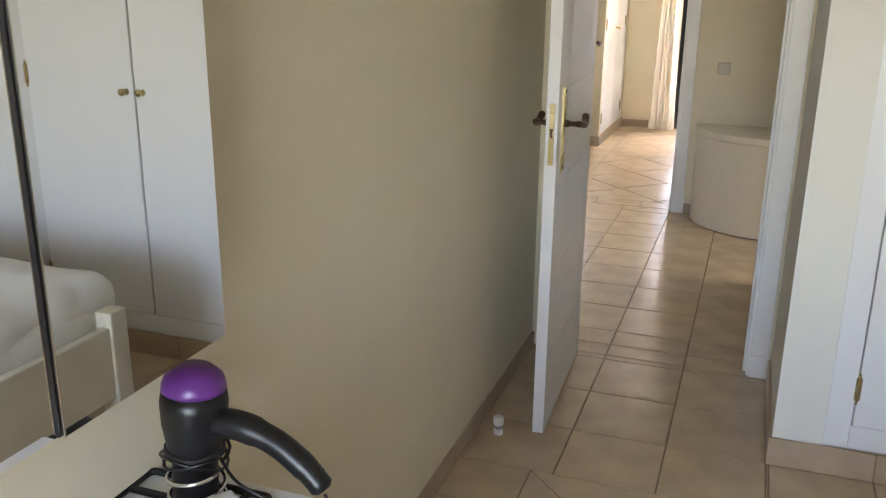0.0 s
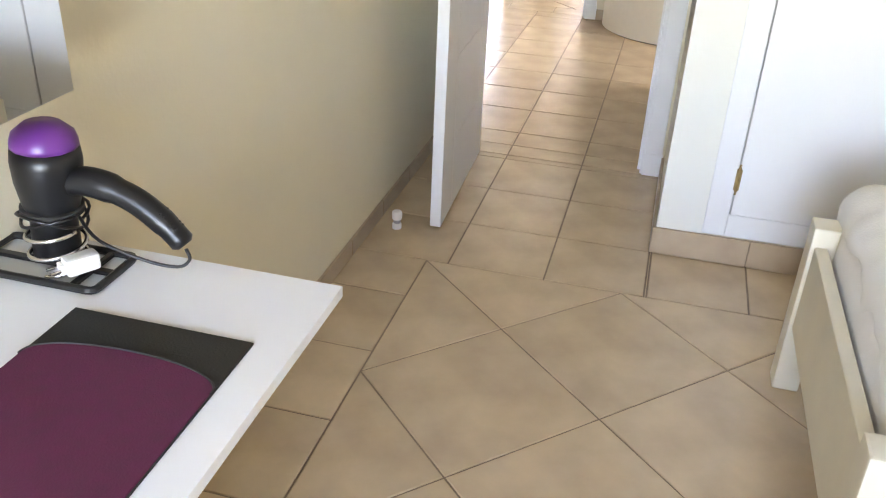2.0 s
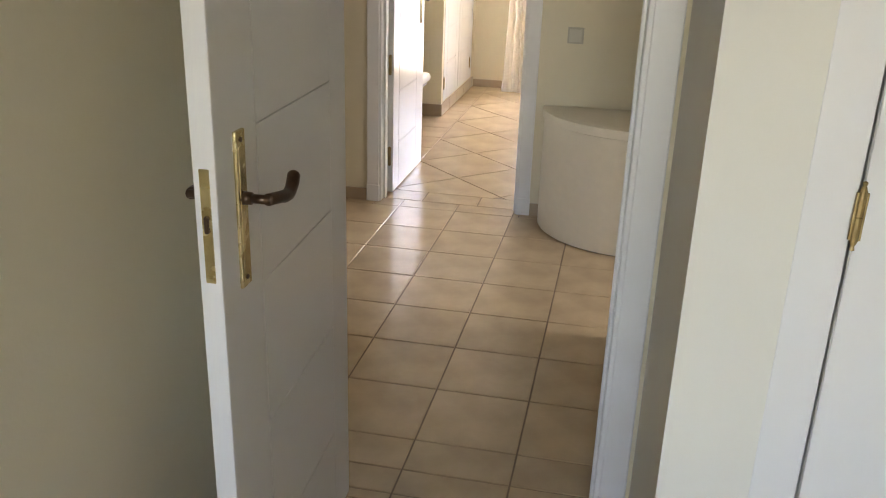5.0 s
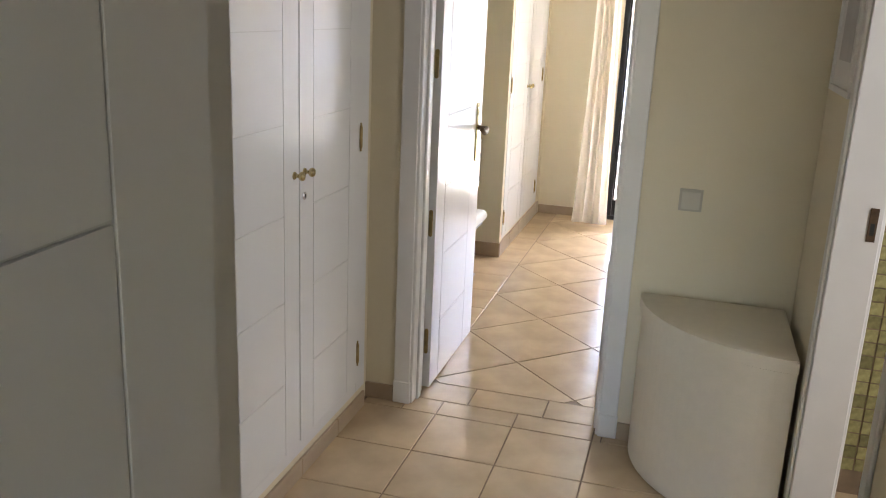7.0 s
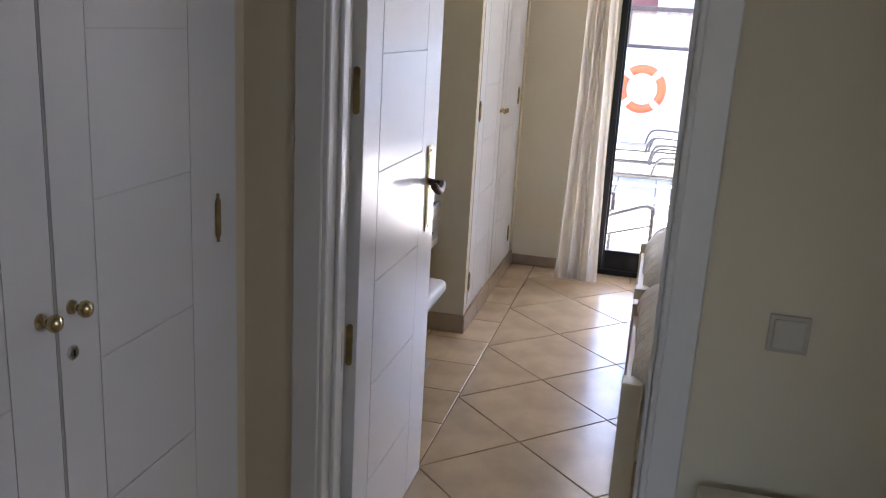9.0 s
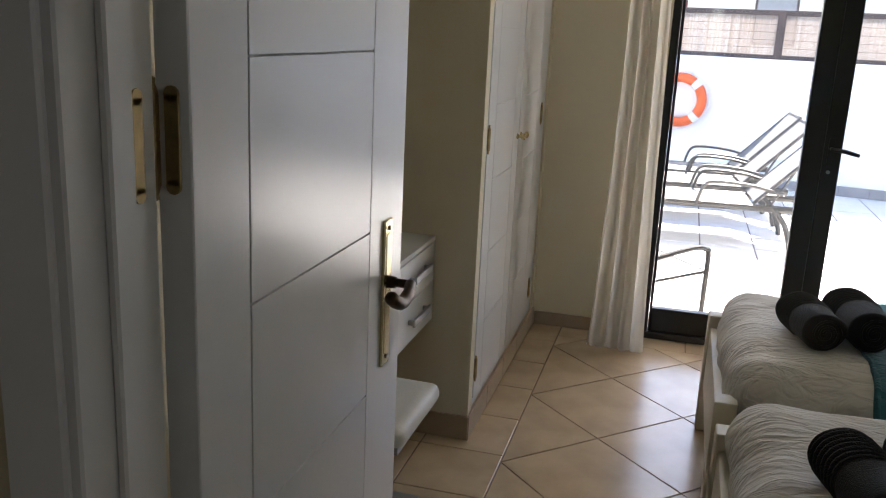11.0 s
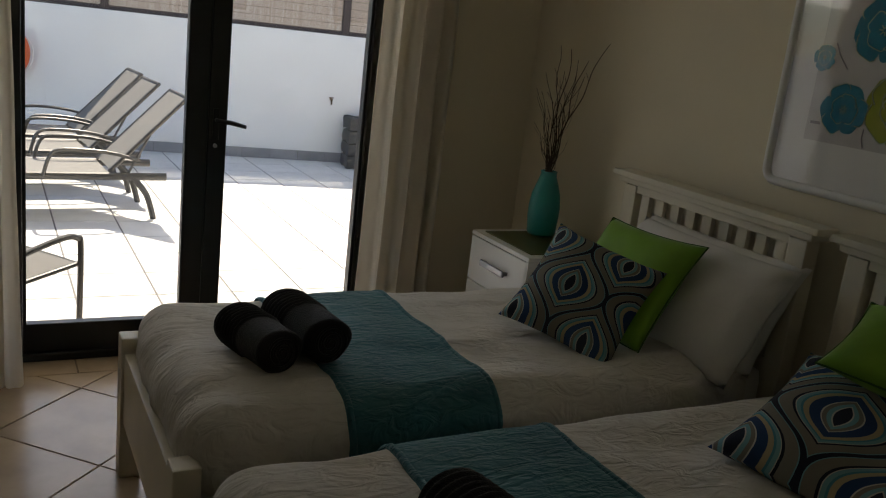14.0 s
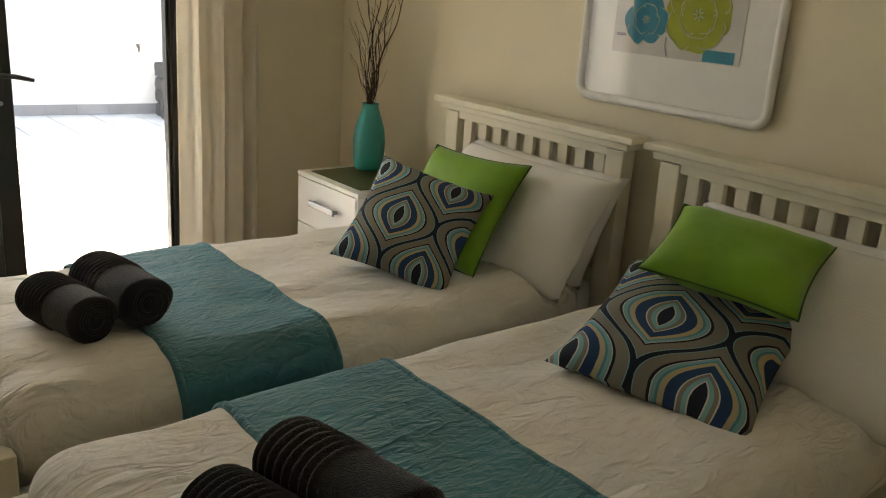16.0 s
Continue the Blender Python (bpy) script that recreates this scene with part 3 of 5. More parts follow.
def grooved_leaf(name, place, rz, w, h, t, label):
    """A lacquered leaf of tongue-cut panels. Local: hinge edge at y=0, leaf along +y, thickness t to -x from the face x=0."""
    leaf = thing(name, place, label, "door", rz=rz)
    core = box(-t + 0.004, -0.004, 0.0, w, 0.0, h)
    part("core", core, M_GROOVE, leaf)
    g = 0.0035
    a, b = 0.13, w - 0.18
    for face in (0, 1):
        x0, x1 = ((-0.0042, 0.0) if face == 0 else (-t, -t + 0.0042))
        part("stile", box(x0, x1, 0.0, a - g / 2, 0, h, 0.0012, seg=1), M_WHITE, leaf)
        part("stile", box(x0, x1, b + g / 2, w, 0, h, 0.0012, seg=1), M_WHITE, leaf)
        lines = [(z, z) for z in (0.0, 0.28, 0.59, 0.9, 1.207, 1.518, 1.83, h)]
        for (l0, r0), (l1, r1) in zip(lines, lines[1:]):
            bm = bmesh.new()
            pts = [(a + g / 2, l0 + g / 2), (b - g / 2, r0 + g / 2), (b - g / 2, r1 - g / 2), (a + g / 2, l1 - g / 2)]
            va = [bm.verts.new((x0, y, z)) for y, z in pts]
            vb = [bm.verts.new((x1, y, z)) for y, z in pts]
            bm.faces.new(va), bm.faces.new(vb)
            for i in range(4):
                bm.faces.new((va[i], va[(i + 1) % 4], vb[(i + 1) % 4], vb[i]))
            part("panel", bm, M_WHITE, leaf)
    part("edge", box(-t + 0.0005, -0.0005, w - 0.006, w + 0.001, 0, h, 0.001, seg=1), M_WHITE, leaf)
    part("edge", box(-t + 0.0005, -0.0005, -0.001, 0.006, 0, h, 0.001, seg=1), M_WHITE, leaf)
    for s, x in ((1, 0.0), (-1, -t)):
        holder = part("handle", box(-0.001, 0.001, -0.004, 0.004, -0.1, 0.1), M_BRASS, leaf, "brass plate with bronze lever", at=pose(x, w - 0.093, 1.075))
        lever_set(holder, s, -1)
    part("lock_face", box(-t * 0.72, -t * 0.28, w, w + 0.003, 0.97, 1.17, 0.001, seg=1), M_BRASS, leaf)
    part("latch", box(-t * 0.6, -t * 0.4, w, w + 0.008, 1.06, 1.09, 0.002, seg=1), M_BRONZE, leaf)
    return leaf


def frame_uprights(name, x0, x1, y0, y1, h, label, face=0.07, proud=0.012, axis="x"):
    """A lacquered lining with casings on both sides of a wall."""
    f = thing(name, ((x0 + x1) / 2, (y0 + y1) / 2, 0), label, "door frame")
    cx, cy = f.location.x, f.location.y
    f["kind"] = "structure"

    def add(nm, *b, bevel=0.003):
        part(nm, box(b[0] - cx, b[1] - cx, b[2] - cy, b[3] - cy, b[4], b[5], bevel, seg=1), M_TRIM, f)

    if axis == "x":
        for s, e in ((-1, x0), (1, x1)):
            add("lining", *sorted((e, e + s * 0.03)), y0 - 0.002, y1 + 0.002, 0, h)
            for yy0, yy1 in ((y0 - proud, y0 - 0.001), (y1 + 0.001, y1 + proud)):
                add("casing", *sorted((e + s * 0.012, e + s * (0.012 + face))), yy0, yy1, 0, h + face)
                add("plinth_block", *sorted((e + s * 0.009, e + s * (0.015 + face))), yy0 - 0.003, yy1 + 0.003, 0, 0.1)
            add("stop", *sorted((e - s * 0.012, e)), (y0 + y1) / 2 - 0.02, (y0 + y1) / 2 + 0.02, 0, h)
        add("head", x0 - 0.03, x1 + 0.03, y0 - 0.002, y1 + 0.002, h, h + 0.03)
    else:
        for s, e in ((-1, y0), (1, y1)):
            add("lining", x0 - 0.002, x1 + 0.002, *sorted((e, e + s * 0.03)), 0, h)
            for xx0, xx1 in ((x0 - proud, x0 - 0.001), (x1 + 0.001, x1 + proud)):
                add("casing", xx0, xx1, *sorted((e + s * 0.012, e + s * (0.012 + face))), 0, h + face)
        add("head", x0 - 0.002, x1 + 0.002, y0 - 0.03, y1 + 0.03, h, h + 0.03)
    return f


def knob(parent, place, rot):
    part("knob", lathe([(0.0, 0.0), (0.013, 0.0), (0.012, 0.004), (0.006, 0.007), (0.006, 0.016), (0.013, 0.021), (0.0155, 0.028), (0.013, 0.035), (0.0, 0.039)], 16), M_BRASS, parent, "small round brass knob", smooth=True, at=Matrix.Translation(place) @ rot)


def cupboard_door(parent, w, z0, z1, at, knob_y, hinge_y, grooves, t=0.022):
    """A lacquered cupboard leaf in the local y-z plane, facing +x."""
    d = part("door", box(-t, -0.003, 0, w, z0, z1, 0.002, seg=1), M_GROOVE, parent, "white lacquered cupboard door", at=at)
    g = 0.003
    cols = [0.0] + list(grooves) + [w]
    for i, (a, b) in enumerate(zip(cols, cols[1:])):
        middle = 0 < i < len(cols) - 2
        cuts = [(z, z) for z in (z0, 0.42, 0.71, 1.0, 1.29, 1.575, 1.86, z1)] if middle else [(z0, z0), (z1, z1)]
        for (l0, r0), (l1, r1) in zip(cuts, cuts[1:]):
            bm = bmesh.new()
            gz = g / 2 if middle else 0
            pts = [(a + g / 2, l0 + gz), (b - g / 2, r0 + gz), (b - g / 2, r1 - gz), (a + g / 2, l1 - gz)]
            va, vb = [bm.verts.new((-0.004, y, z)) for y, z in pts], [bm.verts.new((0, y, z)) for y, z in pts]
            bm.faces.new(va), bm.faces.new(vb)
            for k in range(4):
                bm.faces.new((va[k], va[(k + 1) % 4], vb[(k + 1) % 4], vb[k]))
            part("panel", bm, M_WHITE, d)
    knob(d, (0, knob_y, 1.12 if z0 < 0.3 else 1.1), pose(0, 0, 0, 0, 90, 0))
    for z in (z0 + 0.13, 1.17, z1 - 0.15):
        hinge(d, (0.004, hinge_y, z), "y", 0.075, mat=M_OLDBRASS)
    return d


def wardrobe(name, place, rz, doors, x_frame, z0, z1, depth, label, grooves=True, key=None):
    """Built-in wardrobe front. Local: front plane x=0 facing +x, width along y."""
    w = thing(name, place, label, "wardrobe", rz=rz)
    y0, y1 = x_frame
    part("frame_stile", box(-0.03, -0.004, y0, doors[0][0] - 0.002, 0.1, H - 0.3, 0.002, seg=1), M_WHITE, w)
    part("frame_stile", box(-0.03, -0.004, doors[-1][1] + 0.002, y1, 0.1, H - 0.3, 0.002, seg=1), M_WHITE, w)
    part("frame_rail", box(-0.03, -0.004, doors[0][0] - 0.002, doors[-1][1] + 0.002, 0.1, z0 - 0.003, 0.002, seg=1), M_WHITE, w)
    part("frame_rail", box(-0.03, -0.004, doors[0][0] - 0.002, doors[-1][1] + 0.002, z1 + 0.003, H - 0.3, 0.002, seg=1), M_WHITE, w)
    part("plinth", box(-0.04, -0.012, y0, y1, 0, 0.1), M_WALL, w)
    part("carcass", box(-depth, -0.031, doors[0][0] - 0.002, doors[-1][1] + 0.002, 0.1, z1), M_GROOVE, w)
    for a, b, knob_side, hinge_side in doors:
        width = b - a - 0.004
        gr = (width * 0.2, width * 0.8) if grooves else ()
        cupboard_door(w, width, z0, z1, pose(0, a + 0.002, 0), width - 0.035 if knob_side > 0 else 0.035, 0.0 if hinge_side < 0 else width, gr)
    return w


def build_doors():
    frame_uprights("door_1_frame", -0.185, 0.575, 0.375, 0.495, 2.06, "white painted door frame of the bedroom doorway")
    leaf = grooved_leaf("door_1", (-0.112, 0.345, 0.008), 0, 0.76, 2.03, 0.04, "white lacquered grooved door standing wide open into the bedroom")
    leaf.matrix_basis = pose(-0.16, 0.345, 0.008, 0, 0, 182.2)
    for z in (0.25, 0.76, 1.43, 1.85):
        hinge(leaf, (0.004, -0.002, z), "y", 0.1)
    frame_uprights("door_2_frame", -0.785, 0.005, 3.03, 3.17, 2.06, "white painted door frame of the twin room doorway")
    leaf = grooved_leaf("door_2", (-0.76, 3.2, 0.008), 0, 0.745, 2.03, 0.042, "white lacquered grooved door standing wide open into the twin room")
    for z in (0.22, 0.76, 1.43, 1.85):
        hinge(leaf, (-0.043, -0.004, z), "y", 0.1)
        for px0, px1, py0, py1 in ((-0.0245, -0.0225, -0.07, -0.052), (-0.03, -0.012, -0.0045, -0.0012)):
            bm = box(px0, px1, py0, py1, z - 0.05, z + 0.05, 0.0008, seg=1)
            for zz in (z - 0.05, z + 0.05):
                rod(((px0 + px1) / 2, py0, zz) if px1 - px0 > 0.01 else (px0, (py0 + py1) / 2, zz), ((px0 + px1) / 2, py1, zz) if px1 - px0 > 0.01 else (px1, (py0 + py1) / 2, zz), 0.009, bm=bm)
            part("hinge_plate", bm, M_OLDBRASS, leaf, "tarnished brass hinge plate")
    frame_uprights("door_3_frame", 0.68, 0.8, 1.58, 2.43, 2.06, "white painted door frame of the bathroom doorway", face=0.05, axis="y")
    strike = thing("strike_plate", (0.53, 0.44, 1.1), "dark metal strike plate on the door frame", "strike plate")
    part("plate", box(0.0435, 0.0455, -0.012, 0.012, -0.075, 0.075, 0.0006, seg=1), M_OLDBRASS, strike)
    # A dark slip stands for the shade inside the latch hole.
    part("latch_hole_patch", box(0.0425, 0.0434, -0.007, 0.007, -0.045, 0.0), M_RUBBERHOLES, strike)
    strike = thing("strike_plate", (0.775, 2.43, 1.11), "dark bronze strike plate on the bathroom door frame", "strike plate")
    part("plate", box(-0.012, 0.012, -0.003, -0.0005, -0.05, 0.05, 0.0008, seg=1), M_BRONZE, strike)
    # Dark slip again in place of the hole's shaded inside.
    part("latch_hole_patch", box(-0.006, 0.006, -0.0036, -0.003, -0.03, 0.005), M_RUBBERHOLES, strike)
    wardrobe("bedroom_wardrobe", (0.0, -0.322, 0), -90, [(0.9, 1.43, 1, -1), (1.433, 1.963, -1, 1), (2.04, 2.57, 1, -1), (2.573, 3.1, -1, 1)], (0.822, 3.3), 0.187, 2.1, 0.5, "white painted plain built-in wardrobe with small brass knobs", grooves=False)
    wardrobe("corridor_cupboard", (-0.97, 0.0, 0), 0, [(1.745, 2.3, 1, -1), (2.303, 2.84, -1, 1)], (1.665, 2.938), 0.15, 2.15, 0.5, "white lacquered built-in corridor cupboard with brass knobs")
    key = thing("cupboard_lock", (-0.97, 2.335, 1.04), "round metal lock on the corridor cupboard door", "lock")
    part("rosette", lathe([(0.0, 0), (0.0135, 0), (0.0135, 0.004), (0.011, 0.006), (0.0, 0.006)], 18, m=pose(0, 0, 0, 0, 90, 0)), M_CHROME, key)
    # The keyhole's inner shade is a raised dark piece.
    part("keyhole", box(0.0055, 0.0068, -0.002, 0.002, -0.006, 0.006), M_RUBBERHOLES, key)
    wardrobe("twin_room_wardrobe", (-0.945, 0.0, 0), 0, [(5.52, 6.15, 1, -1), (6.153, 6.715, -1, 1)], (5.482, 6.858), 0.13, 2.1, 0.5, "white lacquered built-in wardrobe with small brass knobs")


def build_skirtings():
    skirting("baseboard_bedroom", (-0.333, -5.0), (-0.333, 0.375), (1, 0), 0.062)
    skirting("baseboard_return", (0.668, -0.322), (0.668, 0.34), (-1, 0), 0.1)
    skirting("baseboard_wardrobe", (0.656, -0.322), (3.3, -0.322), (0, -1), 0.1)
    skirting("baseboard_corridor_west", (-1.0, 0.495), (-1.0, 1.66), (1, 0))
    skirting("baseboard_cupboard", (-0.982, 1.66), (-0.982, 2.94), (1, 0), 0.07)
    skirting("baseboard_corridor_north", (-1.0, 3.03), (-0.87, 3.03), (0, -1))
    skirting("baseboard_corridor_north_east", (0.09, 3.03), (0.68, 3.03), (0, -1))
    skirting("baseboard_corridor_east", (0.68, 2.53), (0.68, 3.02), (-1, 0))
    skirting("baseboard_twin_wardrobe", (-0.945, 5.42), (-0.945, 6.9), (1, 0), 0.1)
    skirting("baseboard_twin_side", (-1.55, 5.42), (-0.933, 5.42), (0, -1), 0.1)
    skirting("baseboard_twin_west", (-1.55, 3.17), (-1.55, 5.42), (1, 0))
    skirting("baseboard_twin_north", (-0.93, 6.92), (-0.36, 6.92), (0, -1))
    skirting("baseboard_twin_north_east", (1.2, 6.92), (2.06, 6.92), (0, -1))
    skirting("baseboard_twin_east", (2.06, 3.17), (2.06, 6.9), (-1, 0))


def terrace_door():
    d = thing("terrace_door", (0.42, 6.95, 0), "black aluminium glazed double terrace door, closed", "door")
    d["kind"] = "structure"
    y0, y1 = -0.03, 0.04

    def bar(nm, a, b, z0, z1, yy0=y0, yy1=y1, at=d):
        return part(nm, box(a, b, yy0, yy1, z0, z1, 0.003, seg=1), M_BLACKALU, at)

    bar("frame_side", -0.78, -0.74, 0, 2.2)
    bar("frame_side", 0.74, 0.78, 0, 2.2)
    bar("frame_head", -0.74, 0.74, 2.14, 2.2)
    bar("frame_sill", -0.78, 0.78, 0, 0.035, y0 - 0.01, y1 + 0.01)
    for a, b in ((-0.738, -0.002), (0.0, 0.738)):
        w0, w1 = (0.014, 0.095) if a < -0.1 else (0.082, 0.015)
        bar("sash_stile", a, a + w0, 0.037, 2.138, -0.02, 0.03)
        bar("sash_stile", b - w1, b, 0.037, 2.138, -0.02, 0.03)
        bar("sash_rail", a + w0, b - w1, 0.037, 0.165, -0.02, 0.03)
        bar("sash_rail", a + w0, b - w1, 2.07, 2.138, -0.02, 0.03)
        pane = part("pane", box(a + w0, b - w1, 0.002, 0.008, 0.165, 2.07), M_GLASS, d)
        pane.visible_shadow = False
    h = bar("handle_base", 0.018, 0.046, 0.99, 1.13, -0.032, -0.02)
    bm = rod((0.032, -0.03, 1.08), (0.032, -0.075, 1.08), 0.009)
    tube([(0.032, -0.072, 1.08), (0.085, -0.078, 1.076), (0.152, -0.074, 1.06)], [0.01, 0.011, 0.009], 10, bm=bm)
    part("lever", bm, M_BLACKALU, h, "black lever handle", smooth=True)
    part("keyhole", rod((0.032, -0.033, 0.965), (0.032, -0.0195, 0.965), 0.009), M_STEEL, d)
    sill = structure("door_sill", box(-0.36, 1.2, 6.93, 7.3, TZ, -0.003, 0.004), M_SKIRT, "beige tile threshold under the terrace door", "threshold")


def curtain(name, low, high, y, folds, seed, label):
    """Gathered cloth: low and high are its ends along x at the hem and at the heading."""
    mid = (low[0] + low[1]) / 2
    c = thing(name, (mid, y, 0.02), label, "curtain")
    bm = bmesh.new()
    n, rows = folds * 22, 26
    rng = random.Random(seed)
    ph = [rng.uniform(0, 6.28) for _ in range(5)]
    grid = []
    for k in range(rows + 1):
        z = 2.3 * k / rows
        f = (z / 2.3) ** 0.8
        a, b = low[0] + (high[0] - low[0]) * f - mid, low[1] + (high[1] - low[1]) * f - mid
        row = []
        for i in range(n + 1):
            u = i / n
            arg = u * folds * 2 * math.pi + 0.9 * math.sin(u * 6 + ph[2]) + 0.35 * math.sin(z * 1.3 + ph[3])
            amp = (0.034 + 0.013 * math.sin(u * 8 + ph[0])) * (1 - 0.25 * f)
            yy = amp * math.sin(arg) + 0.009 * math.sin(2.3 * arg + ph[4] + 0.6 * z) + 0.006 * noise.noise((u * 5 + seed, z * 1.6, 0))
            xx = a + (b - a) * u + 0.012 * math.cos(arg) + 0.006 * noise.noise((u * 3, z * 2, seed))
            row.append(bm.verts.new((xx, yy, z - (0.006 * math.sin(arg) if k == 0 else 0))))
        grid.append(row)
    for k in range(rows):
        for i in range(n):
            bm.faces.new((grid[k][i], grid[k][i + 1], grid[k + 1][i + 1], grid[k + 1][i]))
    bmesh.ops.solidify(bm, geom=list(bm.faces), thickness=0.003)
    part("cloth", bm, M_CURTAIN, c, smooth=True)
    part("heading", box(high[0] - mid, high[1] - mid, -0.03, 0.03, 2.27, 2.33, 0.01), M_CURTAIN, c)


def switch(place, label):
    s = thing("light_switch", place, label, "light switch")
    part("plate", box(-0.042, 0.042, -0.009, 0, -0.042, 0.042, 0.003), M_SWITCH, s)
    part("rocker", box(-0.033, 0.033, -0.0145, -0.008, -0.033, 0.033, 0.004), M_SWITCHTOP, s)


def build_openings():
    terrace_door()
    curtain("curtain", (-0.62, -0.335), (-0.535, -0.385), 6.63, 4, 3, "cream linen floor-length curtain gathered beside the terrace door")
    curtain("curtain", (1.12, 1.5), (1.145, 1.52), 6.79, 4, 8, "cream linen floor-length curtain gathered beside the nightstand")
    rail = thing("curtain_rail", (0.5, 6.7, 2.33), "white curtain rail above the terrace door", "curtain rail")
    part("rail", box(-1.35, 1.4, -0.02, 0.02, 0, 0.03, 0.003), M_TRIM, rail)
    for x in (-1.2, 0, 1.25):
        part("bracket", box(x - 0.01, x + 0.01, 0.02, 0.22, 0.005, 0.025, 0.002), M_TRIM, rail)
    switch((0.27, 3.03, 1.012), "ivory square light switch on the cream corridor wall")


# ---- bedroom ----
def dressing_table():
    t = thing("dressing_table", (-0.09, -2.9, 0), "white laminate wall-fixed dressing table top", "table")
    part("tabletop", box(-0.243, 0.289, -0.95, 0.773, 0.779, 0.797, 0.001), M_WHITE, t)
    for y in (-0.9, 0.3):
        part("side_panel", box(-0.243, 0.2, y - 0.012, y + 0.012, 0, 0.779, 0.002), M_WHITE, t)
    part("apron", box(-0.243, -0.22, -0.888, 0.288, 0.6, 0.779, 0.002), M_WHITE, t)


def wall_mirror():
    m = thing("mirror_cabinet", (-0.355, -2.612, 1.057), "cream wall cabinet with mirrored sliding doors above the dressing table", "mirror")
    part("cabinet_body", box(0.0, 0.155, -0.7, 0.455, 0.0, 1.2, 0.001), M_OFFWHITE, m)
    for y0, y1, x in ((-0.7, 0.139, 0.157), (0.1447, 0.458, 0.164)):
        part("mirror_door", box(x, x + 0.006, y0, y1, -0.002, 1.2), M_MIRROR, m, "silvered mirror door")
    part("edge_strip", box(0.16, 0.166, 0.1392, 0.1415, -0.002, 1.2), M_BLACKPL, m)
    part("edge_strip", box(0.164, 0.1712, 0.1425, 0.1445, -0.002, 1.2), M_CHROME, m, "bright metal edge strip")


def hair_dryer():
    d = thing("hair_dryer", (-0.228, -2.195, 0.808), "black hair dryer with purple cap standing nose down in holder", "hair dryer")
    part("barrel", lathe([(0.0, 0.0), (0.035, 0.0), (0.037, 0.01), (0.035, 0.075), (0.04, 0.085), (0.043, 0.1), (0.05, 0.14), (0.052, 0.175), (0.049, 0.2), (0.0, 0.201)], 32), M_BLACKPL, d, smooth=True)
    part("ring", lathe([(0.04, 0.082), (0.047, 0.084), (0.047, 0.094), (0.04, 0.096)], 28), M_RUBBERHOLES, d)
    part("cap", lathe([(0.05, 0.2), (0.0495, 0.206), (0.045, 0.22), (0.03, 0.234), (0.0, 0.238)], 14), M_PURPLE, d, "faceted purple plastic cap", smooth=True)
    path = curve([(0.03, 0, 0.145), (0.08, 0.003, 0.15), (0.14, 0.006, 0.135), (0.19, 0.006, 0.105), (0.225, 0.004, 0.075)], 5)
    bm = tube(path, [0.024] * 8 + [0.021] * 8 + [0.019] * (len(path) - 17) + [0.012], 14)
    grip = part("grip", bm, M_BLACKPL, d, smooth=True)
    for k in range(6):
        p = path[15] + (path[-2] - path[15]) * (k / 6)
        part("grip_rib", box(p.x - 0.002, p.x + 0.002, p.y - 0.012, p.y + 0.012, p.z + 0.015, p.z + 0.0225, 0.001), M_RUBBERHOLES, grip)
    coil = [(0.05 * math.cos(a) * (1 + 0.1 * math.sin(a * 2.3)), 0.05 * math.sin(a), 0.078 + 0.012 * math.sin(a * 1.7)) for a in np.linspace(0, 12.5, 44)]
    cord = coil + curve([coil[-1], (0.1, -0.03, 0.068), (0.17, -0.02, 0.045), (0.215, -0.004, 0.036), (0.232, 0.003, 0.05), (0.226, 0.004, 0.068)], 5)
    part("cord", tube(cord, 0.0028, 6), M_BLACKPL, d, smooth=True)
    d.rotation_euler.y = radians(4)
    d.scale = (0.935, 0.935, 0.89)
    h = thing("dryer_holder", (-0.228, -2.212, 0.798), "black rectangular tray with chrome wire coil holding the dryer", "holder")
    h.scale = (0.92, 0.935, 0.935)
    rect = []
    for cx, cy, a0 in ((0.105, 0.045, 0), (-0.105, 0.045, 90), (-0.105, -0.045, 180), (0.105, -0.045, 270)):
        rect += [(cx + 0.012 * math.cos(radians(a0 + a)), cy + 0.012 * math.sin(radians(a0 + a)), 0.006) for a in (0, 30, 60, 90)]
    part("tray_rim", tube(rect, 0.0065, 8, closed=True), M_BLACKPL, h, "black coated steel rim")
    for b in ((-0.112, 0.112, -0.006, 0.006), (0.07, 0.08, 0.006, 0.055), (0.07, 0.08, -0.055, -0.006)):
        part("crossbar", box(*b, 0.002, 0.009, 0.001), M_BLACKPL, h)
    coil = [(0.018 + 0.044 * math.cos(a), 0.001 + 0.044 * math.sin(a), 0.012 + 0.0098 * a / 2) for a in np.linspace(-1.5, 12.4, 70)]
    part("wire_coil", tube(coil, 0.0036, 8), M_CHROME, h, "chrome wire coil", smooth=True)
    p = thing("mains_plug", (-0.16, -2.232, 0.8125), "white mains plug lying on the dryer holder", "plug", rz=58)
    p.scale = (0.935, 0.935, 0.935)
    part("body", box(-0.026, 0.026, -0.014, 0.014, 0.0, 0.028, 0.006), M_PLASTICW, p)
    part("collar", box(-0.034, -0.026, -0.009, 0.009, 0.005, 0.023, 0.003), M_PLASTICW, p)
    for y in (-0.008, 0.008):
        part("pin", rod((-0.05, y, 0.014), (-0.034, y, 0.014), 0.0022), M_CHROME, p)


